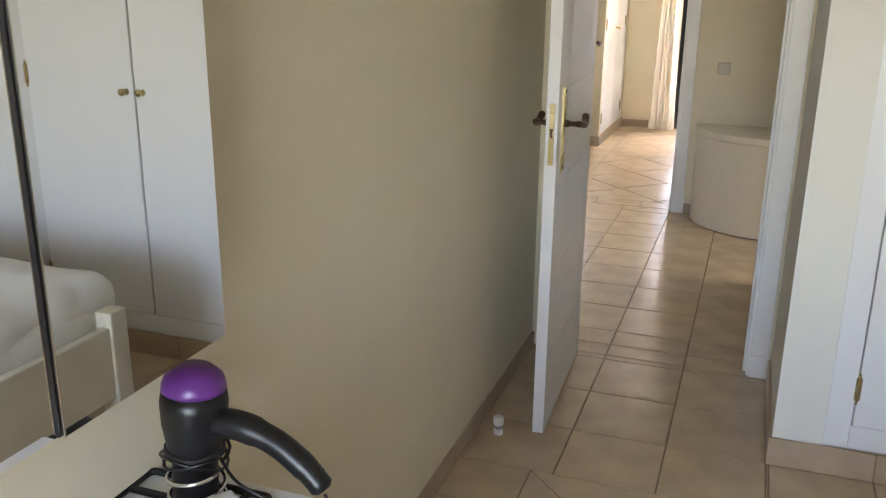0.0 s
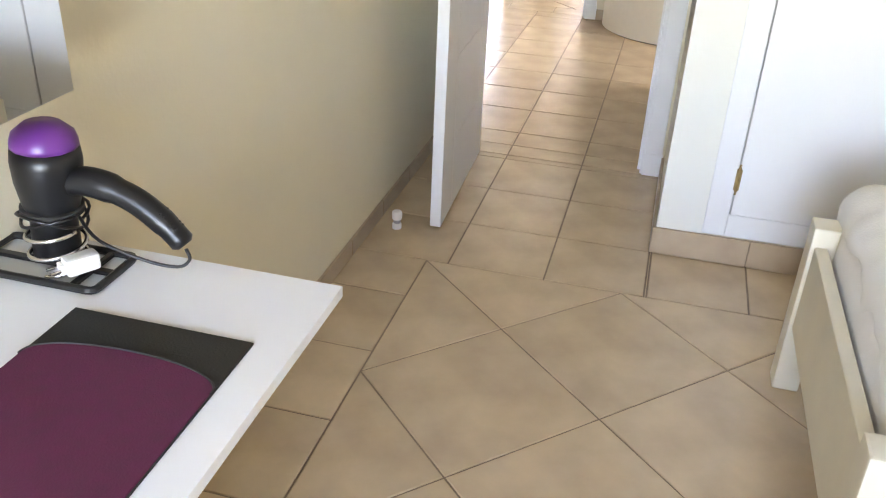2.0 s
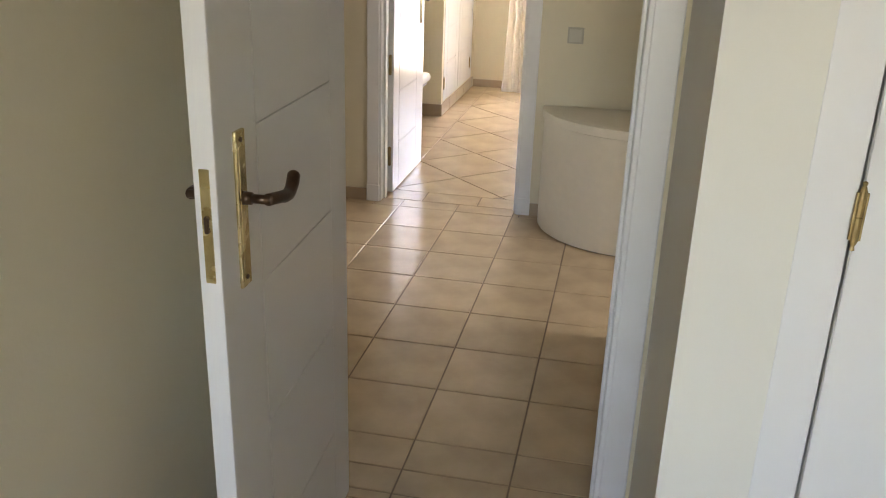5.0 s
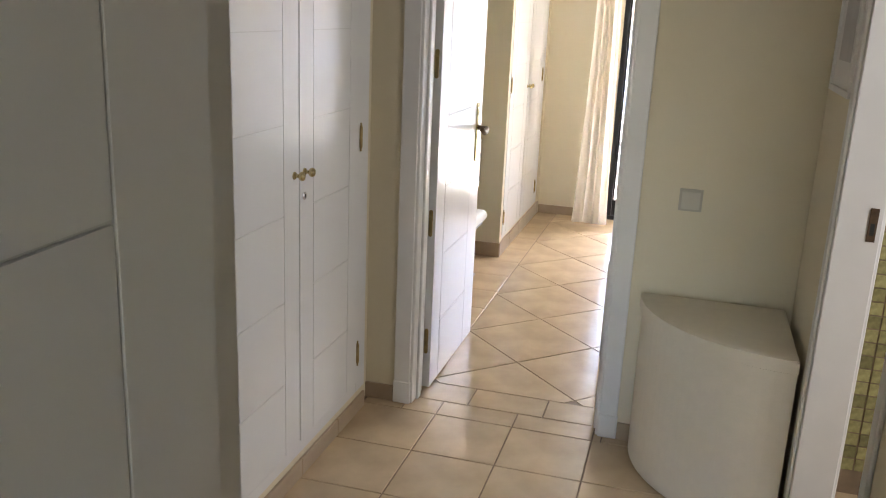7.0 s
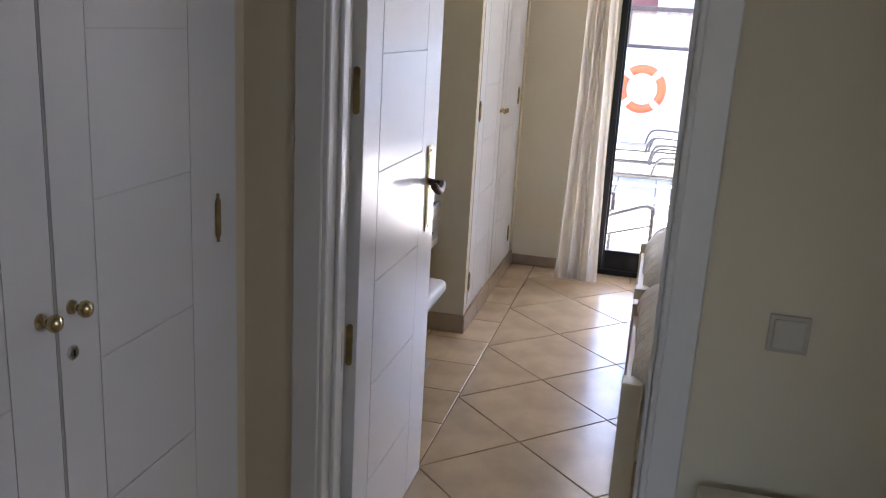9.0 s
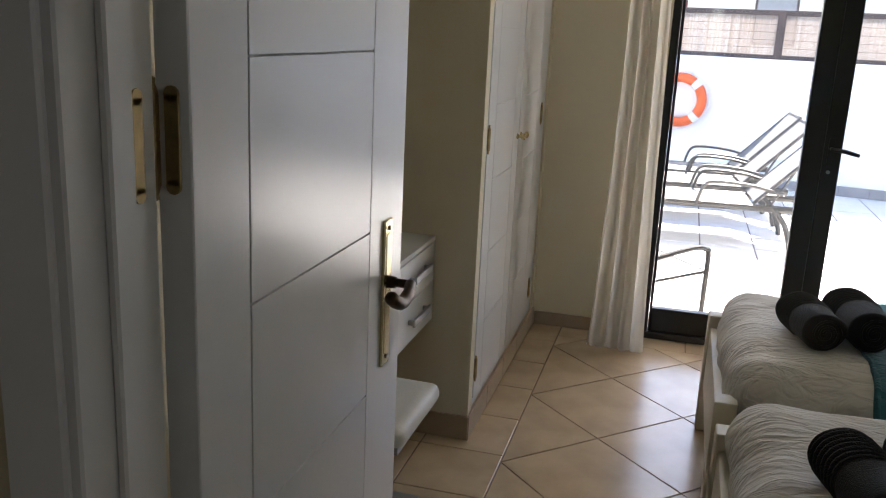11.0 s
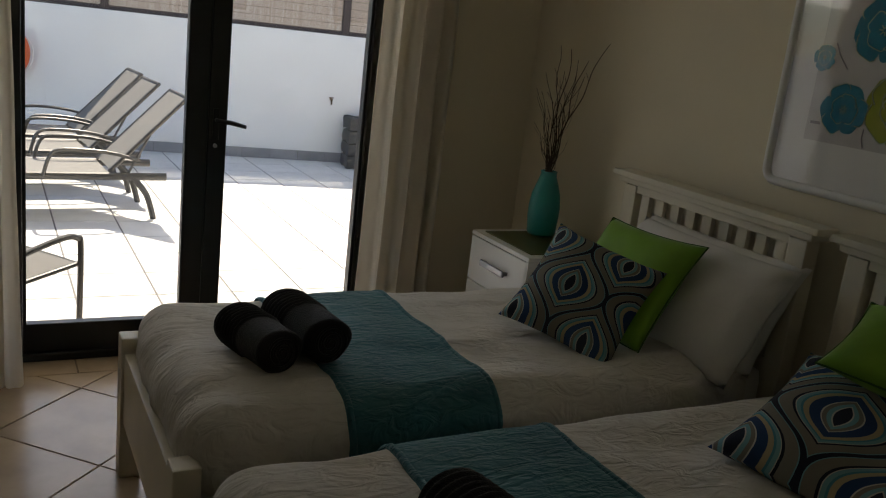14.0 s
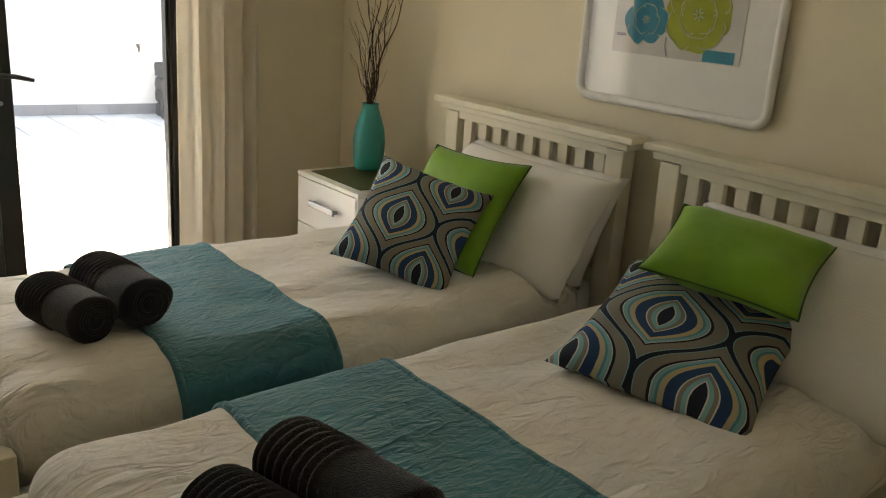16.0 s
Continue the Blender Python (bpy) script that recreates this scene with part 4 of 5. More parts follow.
def placemat():
    m = thing("placemat", (0.011, -2.496, 0.798), "black and plum rounded-pattern mat lying on the dressing table", "mat")
    m.scale = (0.935, 0.935, 0.935)
    part("backing", box(-0.142, 0.142, -0.205, 0.205, 0, 0.004, 0.001), M_BLACKMAT, m)
    bm = bmesh.new()
    rim, outline = [], []
    for i in range(33):
        a = math.pi * i / 32
        outline.append((-0.142 + 0.142 * (1 - math.cos(a)), 0.08 + 0.05 * math.sin(a) ** 0.8))
    pts = [(0.141, -0.204), (-0.141, -0.204)] + [(max(-0.141, min(0.141, x)), y) for x, y in outline]
    vs = [bm.verts.new((x, y, 0.0042)) for x, y in pts]
    vt = [bm.verts.new((x * 0.996, y - 0.0006, 0.0062)) for x, y in pts]
    bm.faces.new(vt)
    for i in range(len(vs)):
        bm.faces.new((vs[i], vs[(i + 1) % len(vs)], vt[(i + 1) % len(vs)], vt[i]))
    part("plum_panel", bm, M_PLUM, m, "plum fabric panel")
    part("stitched_edge", tube([(x, y + 0.002, 0.006) for x, y in outline], 0.0016, 6), M_BLACKMAT, m)


def door_stop():
    s = thing("door_stop", (-0.244, -0.456, 0), "small white and grey door stop on the tiled floor", "door stop")
    part("base", lathe([(0.0, 0), (0.017, 0), (0.017, 0.018), (0.012, 0.022), (0.0, 0.022)], 16), M_PLASTICW, s)
    part("band", lathe([(0.013, 0.022), (0.013, 0.036), (0.0, 0.036)], 16), M_STEEL, s)
    part("head", lathe([(0.016, 0.036), (0.019, 0.042), (0.019, 0.062), (0.015, 0.068), (0.0, 0.068)], 16), M_PLASTICW, s)


def bed(name, place, label, length=2.05, width=0.95, top=0.62, plain=False, seed=0.0):
    """Slatted single bed, foot at x=0, head at x=length, width along y from 0."""
    b = thing(name, place, label, "bed")
    for x, h in ((-0.035, 0.5), ):
        for y in (0.0, width - 0.075):
            part("leg", box(x, x + 0.07, y, y + 0.075, 0, h, 0.006), M_IVORY, b)
    for y in (0.0, width - 0.075):
        part("leg", box(length - 0.07, length - 0.005, y, y + 0.075, 0, 1.04, 0.005), M_IVORY, b)
    part("foot_rail", box(-0.025, 0.008, 0.075, width - 0.075, 0.2, 0.45, 0.005), M_IVORY, b)
    for y in (0.01, width - 0.035):
        part("side_rail", box(0.035, length - 0.07, y, y + 0.025, 0.22, 0.4, 0.004), M_IVORY, b)
    part("head_rail", box(length - 0.065, length - 0.01, 0.075, width - 0.075, 1.012, 1.046, 0.004), M_IVORY, b)
    part("head_rail", box(length - 0.06, length - 0.015, 0.075, width - 0.075, 0.45, 0.6, 0.004), M_IVORY, b)
    cap = box(length - 0.1, length + 0.005, -0.052, width + 0.052, 1.07, 1.095, 0.005)
    box(length - 0.085, length + 0.0, -0.025, width + 0.025, 1.045, 1.07, 0.006, cap)
    part("head_cap", cap, M_IVORY, b, "moulded ivory headboard cap")
    n = 9
    for i in range(n):
        y = 0.075 + (width - 0.15) * (i + 0.5) / n
        part("head_slat", box(length - 0.05, length - 0.028, y - 0.024, y + 0.024, 0.6, 1.013, 0.003), M_IVORY, b)
    part("slat_base", box(0.02, length - 0.08, 0.036, width - 0.036, 0.3, 0.34), M_IVORY, b)
    part("mattress", soft_box((0.02, 0.04, 0.34), (length - 0.08, width - 0.04, top - 0.04), 0.04, (20, 10, 4), 0.0), M_SHEET, b, "white mattress", smooth=True)
    return b


def bed_linen(name, place, x0, x1, width, z0, top, label, seed, radius=0.12, mat=None):
    d = thing(name, place, label, "duvet")
    part("cover", soft_box((x0, -0.012, z0), (x1, width + 0.012, top), radius, (130, 70, 14), 0.02, 5.0, 0.0, seed, 0.4), mat or M_LINEN, d, smooth=True)
    hem = [(x0 + 0.05, -0.012, z0 + 0.02), (x1 - 0.05, -0.012, z0 + 0.02)]
    part("hem", tube(hem, 0.004, 6), M_SHEET, d, "stitched cotton hem")
    return d


def throw(place, x0, x1, width, z0, top, label, seed):
    d = thing("bed_runner", place, label, "bed runner")
    part("cloth", band(x0, x1, -0.012, width + 0.012, z0, top, 0.12, 0.008, seed), M_TEAL, d, smooth=True)
    for a in (x0 + 0.001, x1 - 0.021):
        part("hem", band(a, a + 0.02, -0.012, width + 0.012, z0, top, 0.12, 0.0125, seed, n=4), M_TEAL, d, "stitched border of the runner", smooth=True)


def towel(place, length, r, label, rz):
    t = thing("rolled_towel", place, label, "towel", "rolled towels on the beds", rz=rz)
    bm = bmesh.new()
    seg, n = 28, 64
    rings = []
    for k in range(n + 1):
        u = k / n
        end = min(u, 1 - u) * n
        rr = r * (0.8 if end < 0.5 else 0.9 if end < 1.5 else 0.96 if end < 2.5 else 1.0) * (0.93 if u > 0.5 else 1.0) + (0.011 * abs(math.sin(u * 50)) if u > 0.5 else 0.0)
        ring = []
        for i in range(seg):
            a = 2 * math.pi * i / seg
            w = rr * (1 + 0.03 * noise.noise((math.cos(a) * 1.5, math.sin(a) * 1.5, u * 3 + r * 90)))
            ring.append(bm.verts.new(((u - 0.5) * length + 0.006 * math.sin(a * 2), w * math.cos(a) * 1.08, max(0.0, r * 0.9 + w * math.sin(a) * 0.93))))
        rings.append(ring)
    for a, b in zip(rings, rings[1:]):
        for i in range(seg):
            bm.faces.new((a[i], a[(i + 1) % seg], b[(i + 1) % seg], b[i]))
    bm.faces.new(rings[0]), bm.faces.new(rings[-1])
    body = part("roll", bm, M_TOWEL, t, smooth=True)
    for s in (-1, 1):
        spiral = [(s * (length / 2 + 0.001), rr * math.cos(a), r * 0.9 + rr * math.sin(a)) for a, rr in ((a, 0.006 + (r * 0.72) * a / 18) for a in np.linspace(0, 18, 60))]
        part("fold", tube(spiral, 0.004, 5), M_TOWEL, body, smooth=True)


def build_bedroom():
    dressing_table()
    wall_mirror()
    hair_dryer()
    placemat()
    door_stop()
    bed("single_bed", (1.07, -1.9, 0), "ivory painted wooden single bed beside the wardrobe", 2.0, 0.95, 0.58)
    bed_linen("duvet", (1.085, -1.91, 0), 0.014, 1.95, 1.02, 0.34, 0.61, "white cotton bedspread hanging over the bed", 4.0, 0.08, M_SHEET)
    f = thing("travel_bag", (1.36, -1.1, 0), "dark soft bag lying on the floor under the bed", "bag")
    part("body", soft_box((-0.2, -0.12, 0), (0.2, 0.12, 0.09), 0.045, (20, 12, 4), 0.01, 6), M_BLACKPL, f, smooth=True)


# ---- corridor ----
def laundry_basket():
    b = thing("laundry_basket", (0.652, 3.0, 0), "cream quarter-round corner laundry basket with a lid", "laundry basket")

    def quarter(r, z0, z1, lip=0.0):
        bm = bmesh.new()
        pts = [(0.0, 0.0)] + [(-r * math.cos(radians(a)), -r * math.sin(radians(a))) for a in np.linspace(0, 90, 25)]
        pts = [pts[0]] + pts[1:]
        lo, hi = [bm.verts.new((x, y, z0)) for x, y in pts], [bm.verts.new((x, y, z1)) for x, y in pts]
        bm.faces.new(lo), bm.faces.new(hi)
        for i in range(len(pts)):
            bm.faces.new((lo[i], lo[(i + 1) % len(pts)], hi[(i + 1) % len(pts)], hi[i]))
        return bm

    body = quarter(0.51, 0.006, 0.595)
    part("body", body, M_CREAMWICKER, b)
    lid = quarter(0.522, 0.6, 0.643)
    bmesh.ops.bevel(lid, geom=[e for e in lid.edges if all(v.co.z > 0.64 for v in e.verts)], offset=0.006, segments=2, affect="EDGES")
    part("lid", lid, M_CREAMWICKER, b)
    part("base", quarter(0.5, 0.0, 0.006), M_RUBBERHOLES, b)


def corridor_picture():
    p = thing("picture", (0.68, 2.72, 1.455), "small pale framed print on the corridor wall", "picture")
    for nm, b in (("frame_bar", (-0.016, 0, -0.2, 0.2, 0, 0.02)), ("frame_bar", (-0.016, 0, -0.2, 0.2, 0.5, 0.52)), ("frame_bar", (-0.016, 0, -0.2, -0.18, 0.02, 0.5)), ("frame_bar", (-0.016, 0, 0.18, 0.2, 0.02, 0.5))):
        part(nm, box(*b, 0.002), M_TRIM, p)
    part("mount", box(-0.008, -0.001, -0.18, 0.18, 0.02, 0.5), M_PAPER, p)
    part("print", box(-0.0095, -0.008, -0.11, 0.11, 0.1, 0.42), M_GREYART, p, "pale grey print")


def bathroom():
    bm = box(0.8, 2.4, 2.9, 3.03, 0, 2.5)
    w = structure("wall_mosaic", bm, M_GROUT, "bathroom wall of small olive glass mosaic", "wall")
    me = None
    for i in range(16):
        for j in range(18):
            if me is None:
                me = finish(box(-0.0225, 0.0225, -0.004, 0, -0.0225, 0.0225, 0.001, seg=1), "mosaic_tile", M_MOSAIC)
            ob = new("tile", me)
            ob.parent = w
            ob.location = (0.826 + i * 0.05, 2.899, 0.12 + j * 0.05)


def build_corridor():
    laundry_basket()
    corridor_picture()
    bathroom()


# ---- twin room ----
def drawer_unit(name, place, label, x0, x1, y0, y1, z0, z1, face="x", legs=False, category="drawers"):
    """A white unit of two drawers whose fronts face +x or -x."""
    d = thing(name, place, label, category)
    s = 1 if face == "x" else -1
    fx = x1 if s > 0 else x0
    part("carcass", box(x0 + (0 if s > 0 else 0.018), x1 - (0.018 if s > 0 else 0), y0, y1, z0, z1 - 0.02, 0.002), M_GROOVE if not legs else M_TRIM, d)
    part("top", box(x0, x1 + 0.0, y0, y1, z1 - 0.018, z1, 0.002), M_TRIM, d)
    part("side", box(x0, x1 - 0.002, y0 - 0.001, y0 + 0.016, z0, z1 - 0.019), M_TRIM, d)
    n = 2 if not legs else 3
    hh = (z1 - 0.02 - z0) / n
    for k in range(n):
        a, b = z0 + k * hh + 0.003, z0 + (k + 1) * hh - 0.003
        fr = part("drawer_front", box(*sorted((fx - s * 0.018, fx)), y0 + 0.004, y1 - 0.004, a, b, 0.002), M_TRIM, d)
        zc, yc, hw = a + (b - a) * (0.55), (y0 + y1) / 2, min(0.1, (y1 - y0) * 0.24)
        bm = box(*sorted((fx + s * 0.018, fx + s * 0.03)), yc - hw, yc + hw, zc - 0.014, zc + 0.014, 0.005)
        for yy in (yc - hw + 0.012, yc + hw - 0.012):
            box(*sorted((fx, fx + s * 0.02)), yy - 0.006, yy + 0.006, zc - 0.008, zc + 0.008, 0.001, bm)
        part("handle", bm, M_STEEL, fr, "grey metal bar handle")
    return d


def vanity_stool():
    s = thing("padded_stool", (-1.1, 4.72, 0), "low stool with a white padded seat under the drawers", "stool")
    part("seat", soft_box((-0.2, -0.2, 0.385), (0.18, 0.2, 0.45), 0.028, (16, 16, 5), 0.003, 5), M_CUSHWHITE, s, smooth=True)
    for x in (-0.17, -0.02):
        for y in (-0.02, 0.15):
            part("leg", box(x, x + 0.025, y, y + 0.025, 0, 0.385, 0.002), M_STEEL, s)
    part("apron", box(-0.17, 0.155, -0.17, 0.175, 0.36, 0.386, 0.002), M_STEEL, s)


def scale():
    s = thing("bathroom_scale", (-1.12, 4.78, 0), "flat glass bathroom scale on the tiled floor", "scale")
    part("plate", box(-0.14, 0.14, -0.14, 0.14, 0.014, 0.022, 0.003), M_STEEL, s)
    for x in (-0.1, 0.1):
        for y in (-0.1, 0.1):
            part("foot", rod((x, y, 0), (x, y, 0.014), 0.018), M_RUBBERHOLES, s)


def cushion(name, centre, spin, tilt, turn, w, h, t, mat, label, category="cushion", piping=None, seed=0.0, pinch=0.05, zoom=1.0):
    """A cushion leaning back: turn about z, tilt from flat, spin in its own plane."""
    c = thing(name, centre, label, category)
    m = pose(0, 0, 0, 0, 0, turn) @ pose(0, 0, 0, tilt, 0, 0) @ pose(0, 0, 0, 0, 0, spin)
    part("cover", pillow_mesh(w / zoom, h / zoom, t / zoom, 26, pinch, seed, 0.01), mat, c, smooth=True, at=m @ Matrix.Scale(zoom, 4))
    if piping:
        pts = []
        for i in range(64):
            a = i / 16
            k, f = int(a), a - int(a)
            u, v = [(2 * f - 1, -1), (1, 2 * f - 1), (1 - 2 * f, 1), (-1, 1 - 2 * f)][k]
            pts.append((w / 2 * u * (1 - pinch * (1 - v * v)), h / 2 * v * (1 - pinch * (1 - u * u)), 0))
        part("piping", tube(pts, 0.003, 6, closed=True), piping, c, at=m)
    return c


def vase():
    v = thing("vase", (1.842, 6.34, 0.706), "turquoise glazed ceramic vase with dry twigs on the nightstand", "vase")
    part("body", lathe([(0.0, 0), (0.06, 0), (0.066, 0.012), (0.072, 0.08), (0.073, 0.13), (0.066, 0.19), (0.05, 0.24), (0.038, 0.275), (0.036, 0.29), (0.039, 0.298), (0.033, 0.298), (0.031, 0.23), (0.0, 0.22)], 32), M_VASE, v, smooth=True)
    rng = random.Random(5)
    for i in range(30):
        tall = i < 8
        a, lean = rng.uniform(0, 6.28), rng.uniform(0.03, 0.1) if tall else rng.uniform(0.03, 0.13)
        hh = rng.uniform(0.52, 0.68) if tall else rng.uniform(0.2, 0.5)
        if i in (0, 1):
            a, lean, hh = -1.1 + 2.4 * i, 0.2, 0.66 - 0.16 * i
        p, side, turn = [(0.01 * math.cos(a), 0.01 * math.sin(a), 0.225)], rng.uniform(0, 6.28), rng.uniform(0.7, 1.5)
        steps = 11
        for k in range(1, steps + 1):
            f = k / steps
            curl = 0.026 * f ** 0.6 * (1.0 if tall else 0.6)
            p.append((lean * math.cos(a) * f ** 1.5 + curl * math.sin(k * turn + side), lean * math.sin(a) * f ** 1.5 + curl * math.cos(k * turn * 0.9 + side), 0.23 + hh * f))
        q = curve(p, 3)
        r0 = rng.uniform(0.0024, 0.0038) if tall else rng.uniform(0.0014, 0.0024)
        twig = part("twig", tube(q, [r0 * (1 - 0.65 * k / len(q)) for k in range(len(q))], 5), M_TWIG, v)
        if tall:
            for j in (16, 23):
                w = q[j]
                off = Vector((rng.uniform(-0.04, 0.04), rng.uniform(-0.04, 0.04), rng.uniform(0.06, 0.11)))
                part("side_shoot", tube(curve([w, w + off * 0.5 + Vector((0.006, -0.006, 0.0)), w + off], 3), [0.0014, 0.0013, 0.0012, 0.0011, 0.001, 0.0009, 0.0008], 4), M_TWIG, twig)


def flower(parent, cx, cz, r, petals, mat, lines, seed):
    """A printed bloom: ruffled outer petals, an inner ring, pale outlines and a small eye."""
    rng = random.Random(seed)

    def petal(a0, dist, size, deep):
        px, pz = cx + dist * math.cos(a0), cz + dist * math.sin(a0)
        out = []
        for i in range(22):
            a = 2 * math.pi * i / 22
            along, across = math.cos(a) * (1.0 - 0.12 * math.cos(a)), math.sin(a) * (1 + 0.22 * math.cos(a))
            rr = size * (1 + 0.06 * math.sin(5 * a + seed + a0 * 3))
            out.append((-0.0012 - deep, px + rr * (along * math.cos(a0) - across * math.sin(a0)), pz + rr * (along * math.sin(a0) + across * math.cos(a0))))
        return out

    bm, edge = bmesh.new(), bmesh.new()
    for ring, (count, dist, size) in enumerate(((petals, 0.56, 0.47), (max(3, petals - 2), 0.27, 0.34))):
        for k in range(count):
            a0 = 2 * math.pi * k / count + rng.uniform(-0.2, 0.2) + ring * 0.5
            pts = petal(a0, r * dist, r * size * rng.uniform(0.88, 1.1), 0.0004 * ring + 0.00003 * k)
            bm.faces.new([bm.verts.new(p) for p in pts])
            if ring or k % 2:
                arc = pts[-5:] + pts[:6]
                tube([(-0.0024, y, z) for _, y, z in arc], r * 0.016, 4, bm=edge)
    f = part("flower", bm, mat, parent)
    for k in range(7):
        a = k * 0.9
        tube([(-0.0026, cx + r * 0.05 * math.cos(a), cz + r * 0.05 * math.sin(a)), (-0.0026, cx + r * 0.17 * math.cos(a), cz + r * 0.17 * math.sin(a))], r * 0.02, 4, bm=edge)
    part("petal_lines", edge, lines, f, "pale printed outlines")


def wall_picture():
    p = thing("framed_print", (2.06, 4.91, 1.18), "white rounded frame with a turquoise and lime flower print", "picture")
    w, h, r, t = 0.78, 1.0, 0.045, 0.028
    def rounded(ww, hh, rr):
        out = []
        for cx, cz, a0 in ((ww / 2 - rr, hh - rr, 0), (-ww / 2 + rr, hh - rr, 90), (-ww / 2 + rr, rr, 180), (ww / 2 - rr, rr, 270)):
            out += [(cx + rr * math.cos(radians(a0 + a)), cz + rr * math.sin(radians(a0 + a))) for a in (0, 22, 45, 68, 90)]
        return out
    ring = [(-0.016, y, z + 0.01) for y, z in rounded(w - 0.02, h - 0.02, r)]
    part("frame", tube(ring, 0.0155, 10, closed=True), M_TRIM, p, "white rounded frame", smooth=True)
    def sheet(x, ww, hh, z0, rr):
        bm = bmesh.new()
        pts = [(y, z + z0) for y, z in rounded(ww, hh, rr)]
        a, b = [bm.verts.new((x, y, z)) for y, z in pts], [bm.verts.new((x + 0.003, y, z)) for y, z in pts]
        bm.faces.new(a), bm.faces.new(b)
        for i in range(len(pts)):
            bm.faces.new((a[i], a[(i + 1) % len(pts)], b[(i + 1) % len(pts)], b[i]))
        return bm
    part("mount", sheet(-0.008, w - 0.035, h - 0.035, 0.0175, 0.03), M_PAPER, p)
    art = part("print", box(-0.0105, -0.0085, -0.255, 0.255, 0.175, 0.82), M_GREYART, p, "pale grey print with flowers", at=None)
    holder = part("flowers_ground", box(-0.0112, -0.0106, -0.254, 0.254, 0.176, 0.819), M_GREYART, art)
    part("artwork", box(-0.0118, -0.0113, 0.2, 0.24, 0.23, 0.24), M_INK, p)
    for cy, cz, r_, n_, mat, cen, sd in ((0.12, 0.29, 0.09, 6, M_BLUE, M_MISTINK, 1), (-0.085, 0.32, 0.125, 8, M_LIME, M_MISTINK, 2), (0.035, 0.55, 0.11, 6, M_BLUE, M_MISTINK, 3), (-0.19, 0.6, 0.07, 5, M_BLUE, M_MISTINK, 4), (0.235, 0.45, 0.045, 5, M_BLUE, M_MISTINK, 6)):
        bm_parent = part("motif", box(-0.0118, -0.0114, cy - 0.01, cy + 0.01, cz - 0.01, cz + 0.01), mat, p)
        flower_at = bm_parent
        flower(flower_at, cy, cz, r_, n_, mat, cen, sd)
        for ch in flower_at.children:
            ch.location.x = -0.0118
    part("motif", box(-0.0125, -0.0114, -0.235, -0.12, 0.178, 0.215, 0.0), M_BLUE, p)
    for y0, z0, y1, z1 in ((0.02, 0.18, 0.03, 0.24), (-0.14, 0.48, -0.05, 0.54), (0.2, 0.5, 0.14, 0.42), (-0.2, 0.45, -0.23, 0.52)):
        part("stem", tube([(-0.0125, y0, z0), (-0.0125, (y0 + y1) / 2 + 0.006, (z0 + z1) / 2), (-0.0125, y1, z1)], 0.0022, 5), M_INK, p)
    glass = part("glazing", sheet(-0.02, w - 0.035, h - 0.035, 0.0175, 0.03), M_GLASS, p, "clear picture glass")
    glass.visible_shadow = False


def build_twin_room():
    drawer_unit("drawer_cabinet", (0, 0, 0), "white wall-hung pair of drawers with grey bar handles", -1.5, -1.1, 4.98, 5.418, 0.48, 0.81)
    vanity_stool()
    scale()
    top = 0.62
    A, Bp = (-0.035, 4.965, 0), (-0.035, 3.86, 0)
    for place, who, seed in ((A, "nearer the terrace door", 1.0), (Bp, "nearer the room door", 7.0)):
        bed("single_bed", place, "ivory slatted wooden single bed " + who, 2.04, 0.95, top, seed=seed)
        bed_linen("duvet", place, -0.005, 1.9, 0.95, 0.36, top, "white ribbed cotton duvet spread over the bed", seed)
        throw(place, 0.405, 0.865, 0.95, 0.3, top, "teal quilted runner laid across the bed", seed)
    for (x, y), l, r, rz in (((0.222, 5.32), 0.26, 0.066, 103), ((0.372, 5.355), 0.3, 0.071, 98), ((0.2, 4.19), 0.29, 0.066, 104), ((0.365, 4.215), 0.34, 0.072, 101)):
        towel((x, y, top + (0.006 if x < 0.3 else 0.016)), l, r, "tightly rolled charcoal towel on the bed", rz)
    for y, dy, pat, grn in ((5.32, 0.0, (1.315, 5.3, 0.775, 48, -46, 0.41), (1.535, 5.355, 0.795, 52, -81)), (4.22, -1.1, (1.44, 4.3, 0.712, 19, -59, 0.52), (1.585, 4.276, 0.918, 25, -62))):
        cushion("pillow", (1.86, y + 0.02, 0.765), 0, 62, -90, 0.8, 0.42, 0.19, M_SHEET, "plump white cotton pillow against the headboard", "pillow", seed=1 + dy)
        cushion("pillow", (1.745, y - 0.03, 0.762), 0, 58, -91, 0.78, 0.45, 0.21, M_SHEET, "plump white cotton pillow leaning on another", "pillow", seed=3 + dy)
        gx, gy, gz, gt, gr = grn
        cushion("green_cushion", (gx, gy, gz), 0 if dy == 0 else -12, gt, gr, 0.435 if dy == 0 else 0.41, 0.44 if dy == 0 else 0.3, 0.13, M_GREEN, "lime green silk cushion with dark piping", piping=M_DARKGREEN, seed=5 + dy, pinch=0.075)
        px, py, pz, pt, pr, size = pat
        cushion("patterned_cushion", (px, py, pz), -17 if dy == 0 else -15, pt, pr, size, size, 0.15, M_OGEE, "blue, teal and taupe ogee print cushion", seed=8 + dy, pinch=0.085, zoom=0.78 if dy == 0 else 1.0)
    drawer_unit("nightstand", (0, 0, 0), "white three-drawer nightstand with grey bar handles", 1.54, 2.0, 5.965, 6.45, 0.05, 0.7, "-x", True, "nightstand")
    m = thing("table_mat", (1.74, 6.2, 0.701), "olive green glass mat on the nightstand", "mat")
    part("sheet", box(-0.16, 0.2, -0.19, 0.2, 0, 0.004, 0.001), M_RUNGLASS, m)
    vase()
    wall_picture()


